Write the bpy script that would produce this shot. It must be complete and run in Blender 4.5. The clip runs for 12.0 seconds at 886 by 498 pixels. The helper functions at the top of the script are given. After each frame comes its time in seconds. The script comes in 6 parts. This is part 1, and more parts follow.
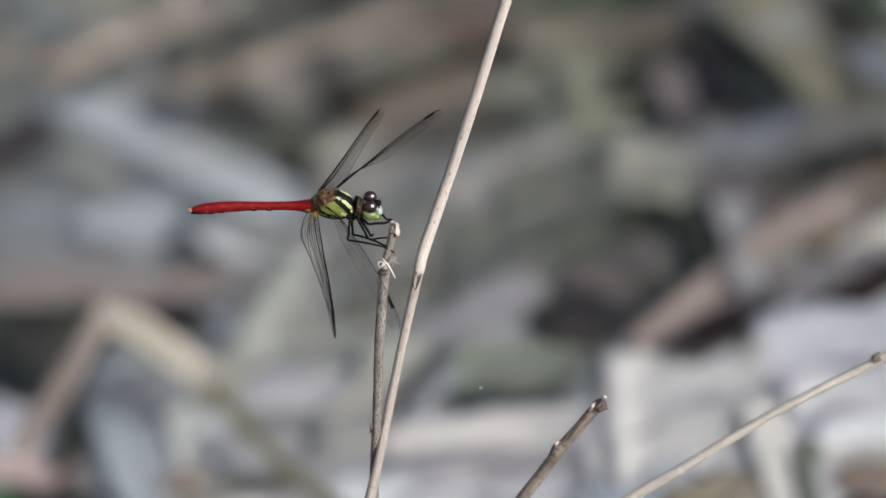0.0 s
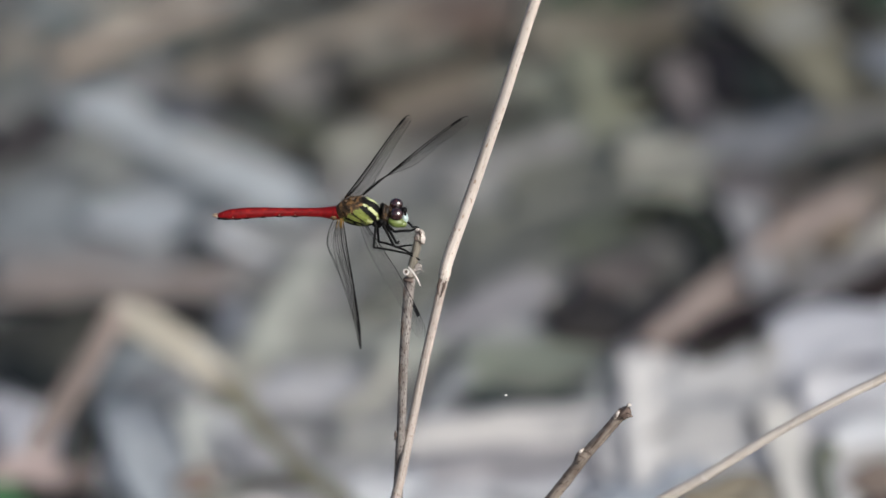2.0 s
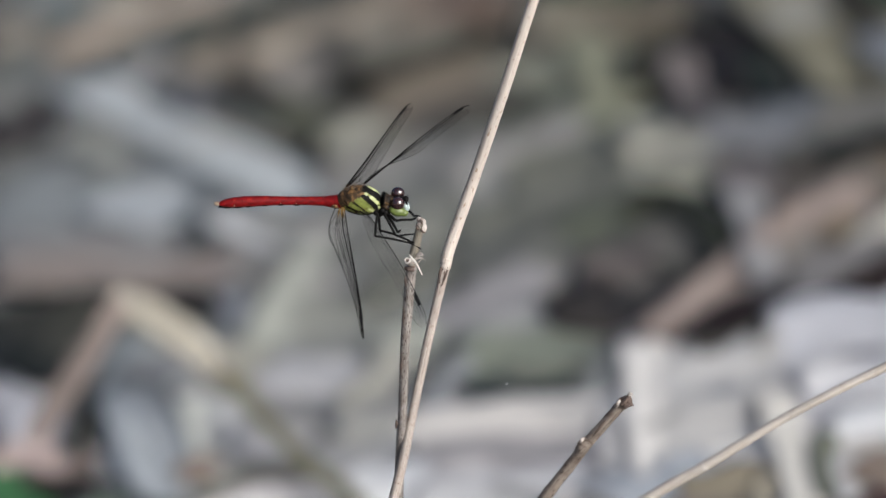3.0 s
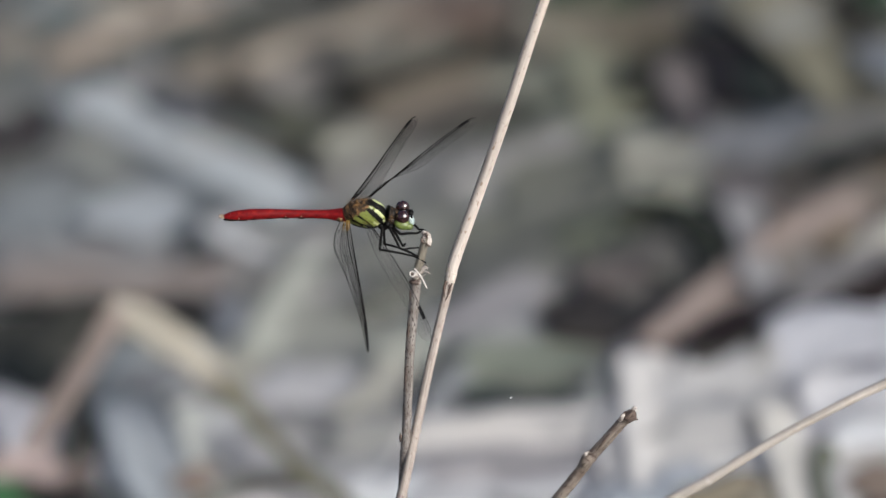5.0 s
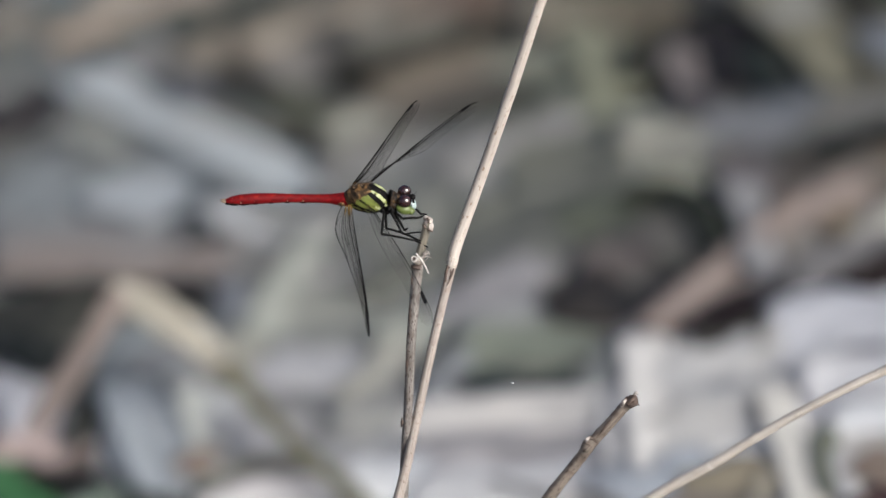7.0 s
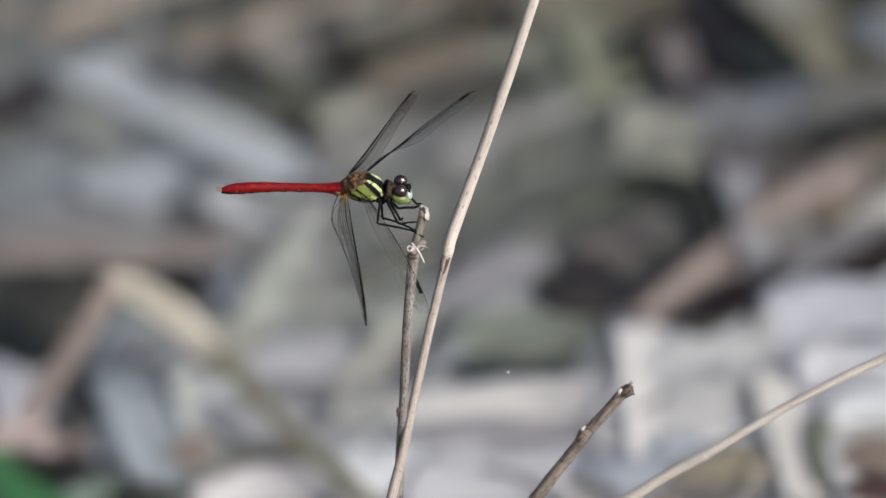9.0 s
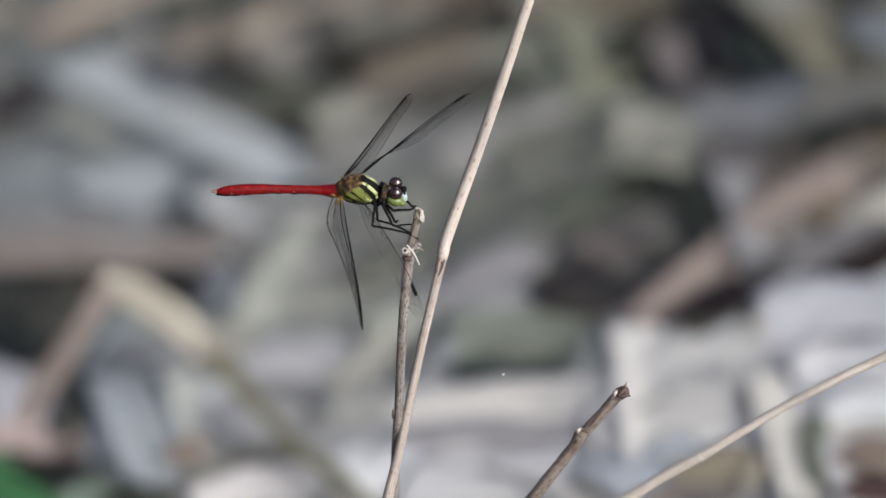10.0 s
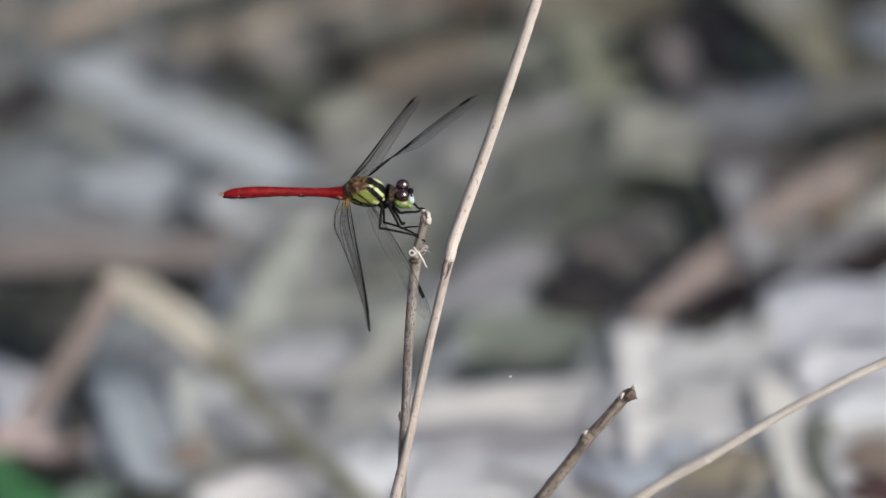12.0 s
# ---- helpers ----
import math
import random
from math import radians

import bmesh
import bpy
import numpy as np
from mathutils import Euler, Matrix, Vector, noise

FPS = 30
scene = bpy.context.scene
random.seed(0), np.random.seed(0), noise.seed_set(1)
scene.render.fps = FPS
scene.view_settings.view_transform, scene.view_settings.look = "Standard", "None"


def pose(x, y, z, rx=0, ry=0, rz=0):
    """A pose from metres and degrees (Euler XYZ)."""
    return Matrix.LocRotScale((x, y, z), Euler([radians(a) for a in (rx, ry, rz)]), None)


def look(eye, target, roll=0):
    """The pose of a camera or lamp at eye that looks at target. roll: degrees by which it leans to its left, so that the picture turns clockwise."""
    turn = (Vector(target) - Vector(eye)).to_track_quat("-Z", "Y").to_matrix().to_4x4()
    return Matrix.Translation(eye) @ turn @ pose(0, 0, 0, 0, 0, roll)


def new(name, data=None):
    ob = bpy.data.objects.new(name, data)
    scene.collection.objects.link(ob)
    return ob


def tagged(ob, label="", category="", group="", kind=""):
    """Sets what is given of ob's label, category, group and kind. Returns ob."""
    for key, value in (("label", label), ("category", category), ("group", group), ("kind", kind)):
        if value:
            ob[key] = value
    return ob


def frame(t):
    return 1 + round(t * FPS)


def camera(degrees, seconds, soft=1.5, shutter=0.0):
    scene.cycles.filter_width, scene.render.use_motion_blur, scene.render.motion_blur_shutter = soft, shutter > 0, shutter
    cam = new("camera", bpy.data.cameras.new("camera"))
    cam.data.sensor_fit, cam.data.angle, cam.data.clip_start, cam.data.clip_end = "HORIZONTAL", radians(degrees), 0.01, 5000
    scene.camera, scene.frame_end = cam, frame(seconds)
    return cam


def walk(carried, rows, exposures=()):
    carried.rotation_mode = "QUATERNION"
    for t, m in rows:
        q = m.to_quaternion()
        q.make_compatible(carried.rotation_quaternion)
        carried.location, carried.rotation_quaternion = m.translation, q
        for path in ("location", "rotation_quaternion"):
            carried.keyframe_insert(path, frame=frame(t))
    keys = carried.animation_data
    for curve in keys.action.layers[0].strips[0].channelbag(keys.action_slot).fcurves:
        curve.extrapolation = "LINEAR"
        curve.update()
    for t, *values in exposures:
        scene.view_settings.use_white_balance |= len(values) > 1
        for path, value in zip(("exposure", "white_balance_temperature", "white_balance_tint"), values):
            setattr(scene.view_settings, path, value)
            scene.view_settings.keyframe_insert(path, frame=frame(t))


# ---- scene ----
# ---- camera: a long lens held by hand, looking down at about 25 degrees ----
cam = camera(4.0, 12.0, soft=1.5)
cam.data.dof.use_dof = True
cam.data.dof.focus_distance = 2.385
cam.data.dof.aperture_fstop = 11.0
cam.data.dof.aperture_blades = 0
walk(cam, [
    (0, pose(0.03825, -2.16631, 1.13903, 65.5291, 0.7329, 0.5465)),
    (0.5, pose(0.03676, -2.16582, 1.14041, 65.5408, 0.7806, 0.5279)),
    (1, pose(0.02724, -2.16493, 1.14274, 65.4873, 0.6624, 0.3863)),
    (1.5, pose(0.02656, -2.16250, 1.14582, 65.3930, 0.5959, 0.4096)),
    (2, pose(0.02158, -2.15985, 1.15020, 65.2548, 0.4998, 0.3363)),
    (2.5, pose(0.02088, -2.16024, 1.14973, 65.2317, 0.4136, 0.3764)),
    (4.5, pose(0.01548, -2.15986, 1.15215, 65.1585, 0.3021, 0.2720)),
    (5, pose(0.01011, -2.15801, 1.15411, 65.1613, 0.1549, 0.2226)),
    (5.5, pose(0.00847, -2.15991, 1.15363, 65.1402, 0.0531, 0.2479)),
    (6, pose(0.00800, -2.16190, 1.15335, 65.1395, -0.0457, 0.2629)),
    (6.5, pose(0.00633, -2.15614, 1.15298, 65.1093, -0.0399, 0.2381)),
    (7, pose(0.01123, -2.15615, 1.15637, 65.0255, 0.0735, 0.2990)),
    (9, pose(0.00853, -2.15643, 1.15851, 64.9340, 0.0029, 0.2393)),
    (9.5, pose(0.00360, -2.15614, 1.15729, 64.9594, 0.0215, 0.0857)),
    (10, pose(0.00821, -2.15351, 1.15942, 64.8935, 0.1202, 0.1517)),
    (10.5, pose(0.00894, -2.15425, 1.15768, 64.9471, 0.0991, 0.1506)),
    (11, pose(0.00405, -2.15645, 1.15715, 64.9856, -0.0187, 0.0705)),
    (11.5, pose(0.00546, -2.15173, 1.15668, 64.9395, 0.0284, 0.1101)),
    (12, pose(0.00486, -2.15441, 1.16092, 64.8804, 0.0810, 0.1155)),
], exposures=((0.0, 0.35, 6140, 6), (12.0, 0.35, 6140, 6)))

# ---- daylight: low hazy sun from the right, behind the camera, and the sky ----
SUN = Vector((0.61, -0.61, 0.50)).normalized()
world = bpy.data.worlds.new("sky")
scene.world = world
world.use_nodes = True
sky = world.node_tree.nodes.new("ShaderNodeTexSky")
sky.sky_type, sky.sun_disc = "NISHITA", False
sky.air_density, sky.dust_density, sky.ozone_density = 0.4, 5.0, 0.2
sky.sun_elevation = math.asin(SUN.z)
sky.sun_rotation = math.atan2(SUN.x, SUN.y)
back_node = world.node_tree.nodes["Background"]
back_node.inputs["Strength"].default_value = 0.104
world.node_tree.links.new(sky.outputs[0], back_node.inputs["Color"])
sun = new("sun", bpy.data.lights.new("sun", "SUN"))
sun.data.energy, sun.data.angle, sun.data.color = 2.4, radians(30), (1.0, 0.975, 0.95)
sun.matrix_world = look(SUN * 5, (0, 0, 0))


# ---- materials ----
def material(name, base, rough=0.6, spread=0.25, grain=(60, 1500), relief=0.15, mottles=0.2, islands=0.0, gloss=0.3, tint=None, size=140, flecks=None):
    """A surface with fibres along its length, blotches, and a little change from piece to piece."""
    m = bpy.data.materials.new(name)
    m.use_nodes = True
    n, l = m.node_tree.nodes, m.node_tree.links
    p = n["Principled BSDF"]
    p.inputs["Roughness"].default_value = rough
    p.inputs["Specular IOR Level"].default_value = gloss
    uv = n.new("ShaderNodeUVMap")
    sc = n.new("ShaderNodeMapping")
    sc.inputs["Scale"].default_value = (grain[0], grain[1], 1)
    l.new(uv.outputs[0], sc.inputs[0])
    fib = n.new("ShaderNodeTexNoise")
    fib.inputs["Scale"].default_value, fib.inputs["Detail"].default_value = 1.0, 4
    l.new(sc.outputs[0], fib.inputs["Vector"])
    geo = n.new("ShaderNodeTexCoord")
    blot = n.new("ShaderNodeTexNoise")
    blot.inputs["Scale"].default_value, blot.inputs["Detail"].default_value = size, 5
    l.new(geo.outputs["Object"], blot.inputs["Vector"])
    ramp = n.new("ShaderNodeValToRGB")
    dark = [c * (1 - spread) for c in base]
    lite = [min(1, c * (1 + spread * 0.7)) for c in base]
    ramp.color_ramp.elements[0].position, ramp.color_ramp.elements[0].color = 0.3, (*dark, 1)
    ramp.color_ramp.elements[1].position, ramp.color_ramp.elements[1].color = 0.7, (*lite, 1)
    l.new(fib.outputs[0], ramp.inputs[0])
    mix = n.new("ShaderNodeMix")
    mix.data_type, mix.blend_type = "RGBA", "MIX"
    spot = n.new("ShaderNodeMapRange")
    spot.inputs["From Min"].default_value, spot.inputs["From Max"].default_value = 0.48, 0.72
    spot.inputs["To Max"].default_value = min(1.0, mottles * 2.5)
    l.new(blot.outputs[0], spot.inputs[0])
    l.new(spot.outputs[0], mix.inputs[0])
    l.new(ramp.outputs[0], mix.inputs[6])
    mix.inputs[7].default_value = (*(tint or [c * 0.45 for c in base]), 1)
    out = mix.outputs[2]
    if flecks:
        # small dark specks, a little longer along the stem than across
        fsc, fcol, share = flecks
        fmap = n.new("ShaderNodeMapping")
        fmap.inputs["Scale"].default_value = (fsc * 0.4, fsc, 1)
        ftex = n.new("ShaderNodeTexNoise")
        ftex.inputs["Scale"].default_value, ftex.inputs["Detail"].default_value = 1.0, 3
        frng = n.new("ShaderNodeMapRange")
        frng.inputs["From Min"].default_value, frng.inputs["From Max"].default_value = 0.72 - share, 0.78 - share
        frng.inputs["To Max"].default_value = 0.85
        fmix = n.new("ShaderNodeMix")
        fmix.data_type = "RGBA"
        l.new(uv.outputs[0], fmap.inputs[0])
        l.new(fmap.outputs[0], ftex.inputs["Vector"])
        l.new(ftex.outputs[0], frng.inputs[0])
        l.new(frng.outputs[0], fmix.inputs[0])
        l.new(out, fmix.inputs[6])
        fmix.inputs[7].default_value = (*fcol, 1)
        out = fmix.outputs[2]
    if islands:
        gi = n.new("ShaderNodeNewGeometry")
        hsv = n.new("ShaderNodeHueSaturation")
        rng = n.new("ShaderNodeMapRange")
        rng.inputs["To Min"].default_value, rng.inputs["To Max"].default_value = 1 - islands, 1 + islands
        l.new(gi.outputs["Random Per Island"], rng.inputs[0])
        l.new(rng.outputs[0], hsv.inputs["Value"])
        l.new(out, hsv.inputs["Color"])
        out = hsv.outputs[0]
    l.new(out, p.inputs["Base Color"])
    if relief:
        b = n.new("ShaderNodeBump")
        b.inputs["Strength"].default_value, b.inputs["Distance"].default_value = relief, 0.0003
        l.new(fib.outputs[0], b.inputs["Height"])
        l.new(b.outputs[0], p.inputs["Normal"])
    return m


M_SOIL = material("dark_soil", (0.030, 0.024, 0.020), 0.9, 0.5, (1, 1), 0.3, 0.4)
DRY = {}


def dry(colour):
    """Dead reed leaf of one colour."""
    if colour not in DRY:
        DRY[colour] = material("dry_reed", colour, 0.6, 0.14, (40, 700), 0.2, 0.10)
    return DRY[colour]


M_LITTER = material("litter", (0.30, 0.288, 0.255), 0.6, 0.3, (40, 900), 0.3, 0.25, islands=0.6)
M_STRAW = material("pale_straw", (0.56, 0.500, 0.447), 0.5, 0.22, (70, 2000), 0.25, 0.10, tint=(0.42, 0.33, 0.26), size=420, flecks=(1500, (0.30, 0.21, 0.15), 0.12))
M_LOW_STRAW = material("greyed_straw", (0.40, 0.350, 0.315), 0.6, 0.30, (80, 2300), 0.4, 0.20, tint=(0.26, 0.20, 0.17), size=520, flecks=(2600, (0.17, 0.12, 0.10), 0.12))
M_PALE_STRAW = material("bleached_straw", (0.53, 0.482, 0.432), 0.55, 0.26, (70, 2000), 0.3, 0.14, tint=(0.40, 0.31, 0.24), size=500, flecks=(1700, (0.30, 0.22, 0.16), 0.08))
M_WEATHERED = material("weathered_stem", (0.275, 0.252, 0.235), 0.7, 0.5, (90, 2400), 0.6, 0.30, tint=(0.16, 0.125, 0.11), size=500, flecks=(2600, (0.07, 0.05, 0.042), 0.17))
M_OLIVE_STEM = material("olive_stem", (0.205, 0.185, 0.150), 0.55, 0.35, (90, 2400), 0.4, 0.25, tint=(0.13, 0.105, 0.07), size=500, flecks=(1700, (0.08, 0.06, 0.04), 0.12))
M_TWIG = material("brown_twig", (0.245, 0.205, 0.172), 0.6, 0.45, (120, 3200), 0.5, 0.3, tint=(0.11, 0.075, 0.06), size=450, flecks=(1800, (0.05, 0.033, 0.028), 0.14))
M_SCAR = material("dark_node", (0.13, 0.095, 0.08), 0.7, 0.5, (400, 2500), 0.5, 0.4, size=450)
M_PITH = material("white_pith", (0.52, 0.47, 0.43), 0.6, 0.3, (500, 2500), 0.3, 0.45, tint=(0.13, 0.085, 0.065), size=1500)
M_RIM = material("white_cut_fibre", (0.70, 0.66, 0.62), 0.6, 0.2, (500, 2500), 0.3, 0.12, size=1300)
M_PITH_PALE = material("bleached_node", (0.62, 0.57, 0.53), 0.6, 0.2, (300, 2500), 0.3, 0.12, size=1300)
M_RED = material("scarlet_abdomen", (0.185, 0.0032, 0.0048), 0.46, 0.5, (500, 1300), 0.35, 0.35, gloss=0.24, tint=(0.10, 0.002, 0.003), size=1100, flecks=(1500, (0.30, 0.03, 0.012), 0.12))
M_BLACK = material("black_chitin", (0.005, 0.0045, 0.0045), 0.55, 0.3, (400, 900), 0.1, 0.1, gloss=0.12, size=1400)
M_LIME = material("yellow_green_chitin", (0.21, 0.245, 0.055), 0.5, 0.45, (700, 1300), 0.4, 0.35, gloss=0.4, tint=(0.15, 0.17, 0.03), size=1400, flecks=(1500, (0.05, 0.05, 0.015), 0.10))
M_YELLOW = material("pale_yellow_chitin", (0.50, 0.53, 0.26), 0.45, 0.2, (500, 900), 0.15, 0.1, gloss=0.4, size=1400)
M_BROWN = material("hairy_brown_chitin", (0.062, 0.036, 0.017), 0.6, 0.5, (1200, 1800), 0.6, 0.35, tint=(0.36, 0.20, 0.075), size=1100, flecks=(1300, (0.008, 0.006, 0.004), 0.20))
M_COLLAR = material("dark_brown_collar", (0.030, 0.018, 0.010), 0.6, 0.5, (1200, 1800), 0.6, 0.3, tint=(0.22, 0.125, 0.05), size=1300, flecks=(1300, (0.006, 0.005, 0.004), 0.25))
M_EYE = material("maroon_eye", (0.030, 0.009, 0.010), 0.15, 0.2, (300, 300), 0.0, 0.1, gloss=1.0, size=1400)
M_EYE.node_tree.nodes["Principled BSDF"].inputs["Coat Weight"].default_value = 1.0
M_EYE.node_tree.nodes["Principled BSDF"].inputs["Coat Roughness"].default_value = 0.12
M_EYE_LOW = material("green_eye", (0.14, 0.185, 0.045), 0.42, 0.3, (700, 700), 0.2, 0.3, gloss=0.6, size=1400)
M_FACE = material("pale_blue_face", (0.44, 0.53, 0.52), 0.35, 0.15, (300, 300), 0.1, 0.1, gloss=0.5, size=1400)
M_AMBER = material("amber_wing_root", (0.30, 0.17, 0.035), 0.5, 0.2, (300, 300), 0.1, 0.1)
M_VEIN = material("dark_vein", (0.006, 0.005, 0.005), 0.8, 0.2, (300, 300), 0.0, 0.1, gloss=0.06)
M_CERCUS = material("cream_cercus", (0.40, 0.30, 0.21), 0.5, 0.2, (300, 300), 0.1, 0.1, size=1400)
M_SILK = material("white_silk", (0.55, 0.55, 0.55), 0.4, 0.1, (300, 300), 0.0, 0.05)


def membrane_material():
    m = bpy.data.materials.new("wing_membrane")
    m.use_nodes = True
    n, l = m.node_tree.nodes, m.node_tree.links
    n.remove(n["Principled BSDF"])
    clear, film, both = n.new("ShaderNodeBsdfTransparent"), n.new("ShaderNodeBsdfPrincipled"), n.new("ShaderNodeMixShader")
    clear.inputs[0].default_value = (0.97, 0.97, 0.965, 1)
    film.inputs["Base Color"].default_value = (0.32, 0.32, 0.33, 1)
    film.inputs["Roughness"].default_value = 0.16
    tex, uv, rng = n.new("ShaderNodeTexNoise"), n.new("ShaderNodeTexCoord"), n.new("ShaderNodeMapRange")
    tex.inputs["Scale"].default_value = 500
    rng.inputs["To Min"].default_value, rng.inputs["To Max"].default_value = 0.005, 0.04
    l.new(uv.outputs["Object"], tex.inputs["Vector"])
    l.new(tex.outputs[0], rng.inputs[0])
    l.new(rng.outputs[0], both.inputs[0])
    l.new(clear.outputs[0], both.inputs[1])
    l.new(film.outputs[0], both.inputs[2])
    l.new(both.outputs[0], n["Material Output"].inputs[0])
    return m


M_MEMBRANE = membrane_material()


# ---- shape helpers ----
def finish(name, bm, mat, origin=(0, 0, 0), smooth=True):
    me = bpy.data.meshes.new(name)
    bm.normal_update()
    bm.to_mesh(me)
    bm.free()
    me.materials.append(mat)
    for p in me.polygons:
        p.use_smooth = smooth
    ob = new(name, me)
    ob.location = origin
    return ob


def part(name, bm, mat, parent, label="", smooth=True):
    ob = finish(name, bm, mat, (0, 0, 0), smooth)
    ob.parent = parent
    return tagged(ob, label) if label else ob


def curve_points(pts, steps):
    """A smooth line through a few points (Catmull-Rom)."""
    p = [Vector(q) for q in pts]
    p = [p[0] * 2 - p[1], *p, p[-1] * 2 - p[-2]]
    out = []
    for i in range(1, len(p) - 2):
        for k in range(steps):
            t = k / steps
            a, b, c, d = p[i - 1], p[i], p[i + 1], p[i + 2]
            out.append(0.5 * ((2 * b) + (c - a) * t + (2 * a - 5 * b + 4 * c - d) * t * t + (3 * b - a - 3 * c + d) * t ** 3))
    out.append(p[-2])
    return out


def add_tube(bm, line, radii, sides=10, wobble=0.0, rng=None, flat=1.0, caps=True):
    """Sweep a ring along a line; radii are spread evenly along it."""
    uvl = bm.loops.layers.uv.verify()
    n = len(line)
    rings, up, run = [], None, [0.0]
    for i in range(1, n):
        run.append(run[-1] + (line[i] - line[i - 1]).length)
    for i, c in enumerate(line):
        tan = (line[min(n - 1, i + 1)] - line[max(0, i - 1)]).normalized()
        if up is None:
            up = tan.orthogonal().normalized()
        up = (up - tan * up.dot(tan)).normalized()
        side = tan.cross(up)
        x = i / (n - 1) * (len(radii) - 1)
        k = min(len(radii) - 2, int(x))
        r = radii[k] + (radii[k + 1] - radii[k]) * (x - k)
        ring = []
        for s in range(sides):
            a = 2 * math.pi * s / sides
            rr = r * (1 + (rng.uniform(-wobble, wobble) if rng else 0))
            ring.append(bm.verts.new(c + up * math.cos(a) * rr + side * math.sin(a) * rr * flat))
        rings.append(ring)
    for i in range(n - 1):
        for s in range(sides):
            fa = bm.faces.new((rings[i][s], rings[i][(s + 1) % sides], rings[i + 1][(s + 1) % sides], rings[i + 1][s]))
            w = 2 * math.pi * max(radii) / sides
            for lp, (u, v) in zip(fa.loops, ((run[i], s * w), (run[i], (s + 1) * w), (run[i + 1], (s + 1) * w), (run[i + 1], s * w))):
                lp[uvl].uv = (u, v)
    if caps:
        bm.faces.new(list(reversed(rings[0])))
        bm.faces.new(rings[-1])
    return rings


def tube(pts, radii, sides=10, steps=8, wobble=0.0, seed=0, flat=1.0, caps=True):
    bm = bmesh.new()
    add_tube(bm, curve_points(pts, steps), radii, sides, wobble, random.Random(seed), flat, caps)
    return bm


def add_blade(bm, line, width, facing, curl, rng, thick=0.0005, across=6, blunt=0.45, wave=0.03):
    """A dry leaf blade: a strip along a line, folded along its midrib, with uneven tapering edges and thickness."""
    uvl = bm.loops.layers.uv.verify()
    n = len(line)
    top, low = [], []
    phase = rng.uniform(0, 6)
    for i, c in enumerate(line):
        t = i / (n - 1)
        tan = (line[min(n - 1, i + 1)] - line[max(0, i - 1)]).normalized()
        nor = (facing - tan * facing.dot(tan)).normalized()
        side = tan.cross(nor)
        w = width * min(1.0, blunt + 7 * t, blunt + 3 * (1 - t)) * (1 + 0.08 * math.sin(9 * t + phase) + rng.uniform(-0.03, 0.03))
        ra, rb = [], []
        for k in range(across + 1):
            s = k / across * 2 - 1
            h = curl * width * (0.5 * s * s - 0.12 * math.cos(3 * math.pi * s)) + wave * width * math.sin(14 * t + 3 * s + phase)
            p = c + side * (s * w / 2) + nor * h
            ra.append(bm.verts.new(p))
            rb.append(bm.verts.new(p - nor * thick))
        top.append(ra)
        low.append(rb)
    seg = (line[-1] - line[0]).length / (n - 1)

    def quad(a, b, c, d, i, k):
        fa = bm.faces.new((a, b, c, d))
        for lp, (du, dv) in zip(fa.loops, ((0, 0), (0, 1), (1, 1), (1, 0))):
            lp[uvl].uv = ((i + du) * seg + phase, (k + dv) * width / across)

    for i in range(n - 1):
        for k in range(across):
            quad(top[i][k], top[i][k + 1], top[i + 1][k + 1], top[i + 1][k], i, k)
            quad(low[i][k], low[i + 1][k], low[i + 1][k + 1], low[i][k + 1], i, k)
        quad(top[i][0], top[i + 1][0], low[i + 1][0], low[i][0], i, 0)
        quad(top[i][-1], low[i][-1], low[i + 1][-1], top[i + 1][-1], i, across)
    for e in (0, n - 1):
        for k in range(across):
            quad(top[e][k], low[e][k], low[e][k + 1], top[e][k + 1], e, k)


SLOPE = Vector((0.0, -0.12, 0.99)).normalized()


RAISED = Vector((0.15, -0.75, 0.6)).normalized()


def fallen(pts, width, colour, label, facing=SLOPE):
    """One fallen reed leaf with its midrib, lying tilted on the litter."""
    mid = sum((Vector(p) for p in pts), Vector()) / len(pts)
    rng = random.Random(int(abs(mid.x * 7919 + mid.y * 104729) * 1000))
    line = curve_points([Vector(p) - mid for p in pts], 8)
    bm = bmesh.new()
    add_blade(bm, line, width, facing, 0.016, rng, thick=0.0003, blunt=0.75, wave=0.006)
    leaf = tagged(finish("reed_leaf", bm, dry(colour), mid), label, "leaf", "fallen reed leaves")
    rib = bmesh.new()
    add_tube(rib, [p + facing * (0.0004 - 0.005 * width) for p in line], [width * 0.016, width * 0.014, width * 0.006], 6)
    part("midrib", rib, dry(colour), leaf)
    return leaf


# ---- ground: one sheet to the horizon, uneven near the reeds ----
def level(x, y):
    """Height of the soil, which falls gently to the left about the reeds and evens out away from them."""
    near = max(0.0, min(1.0, 1.0 - (abs(y - 0.3) - 0.9) / 1.5))
    return -0.028 + 0.22 * near * max(-0.15, min(0.15, x))


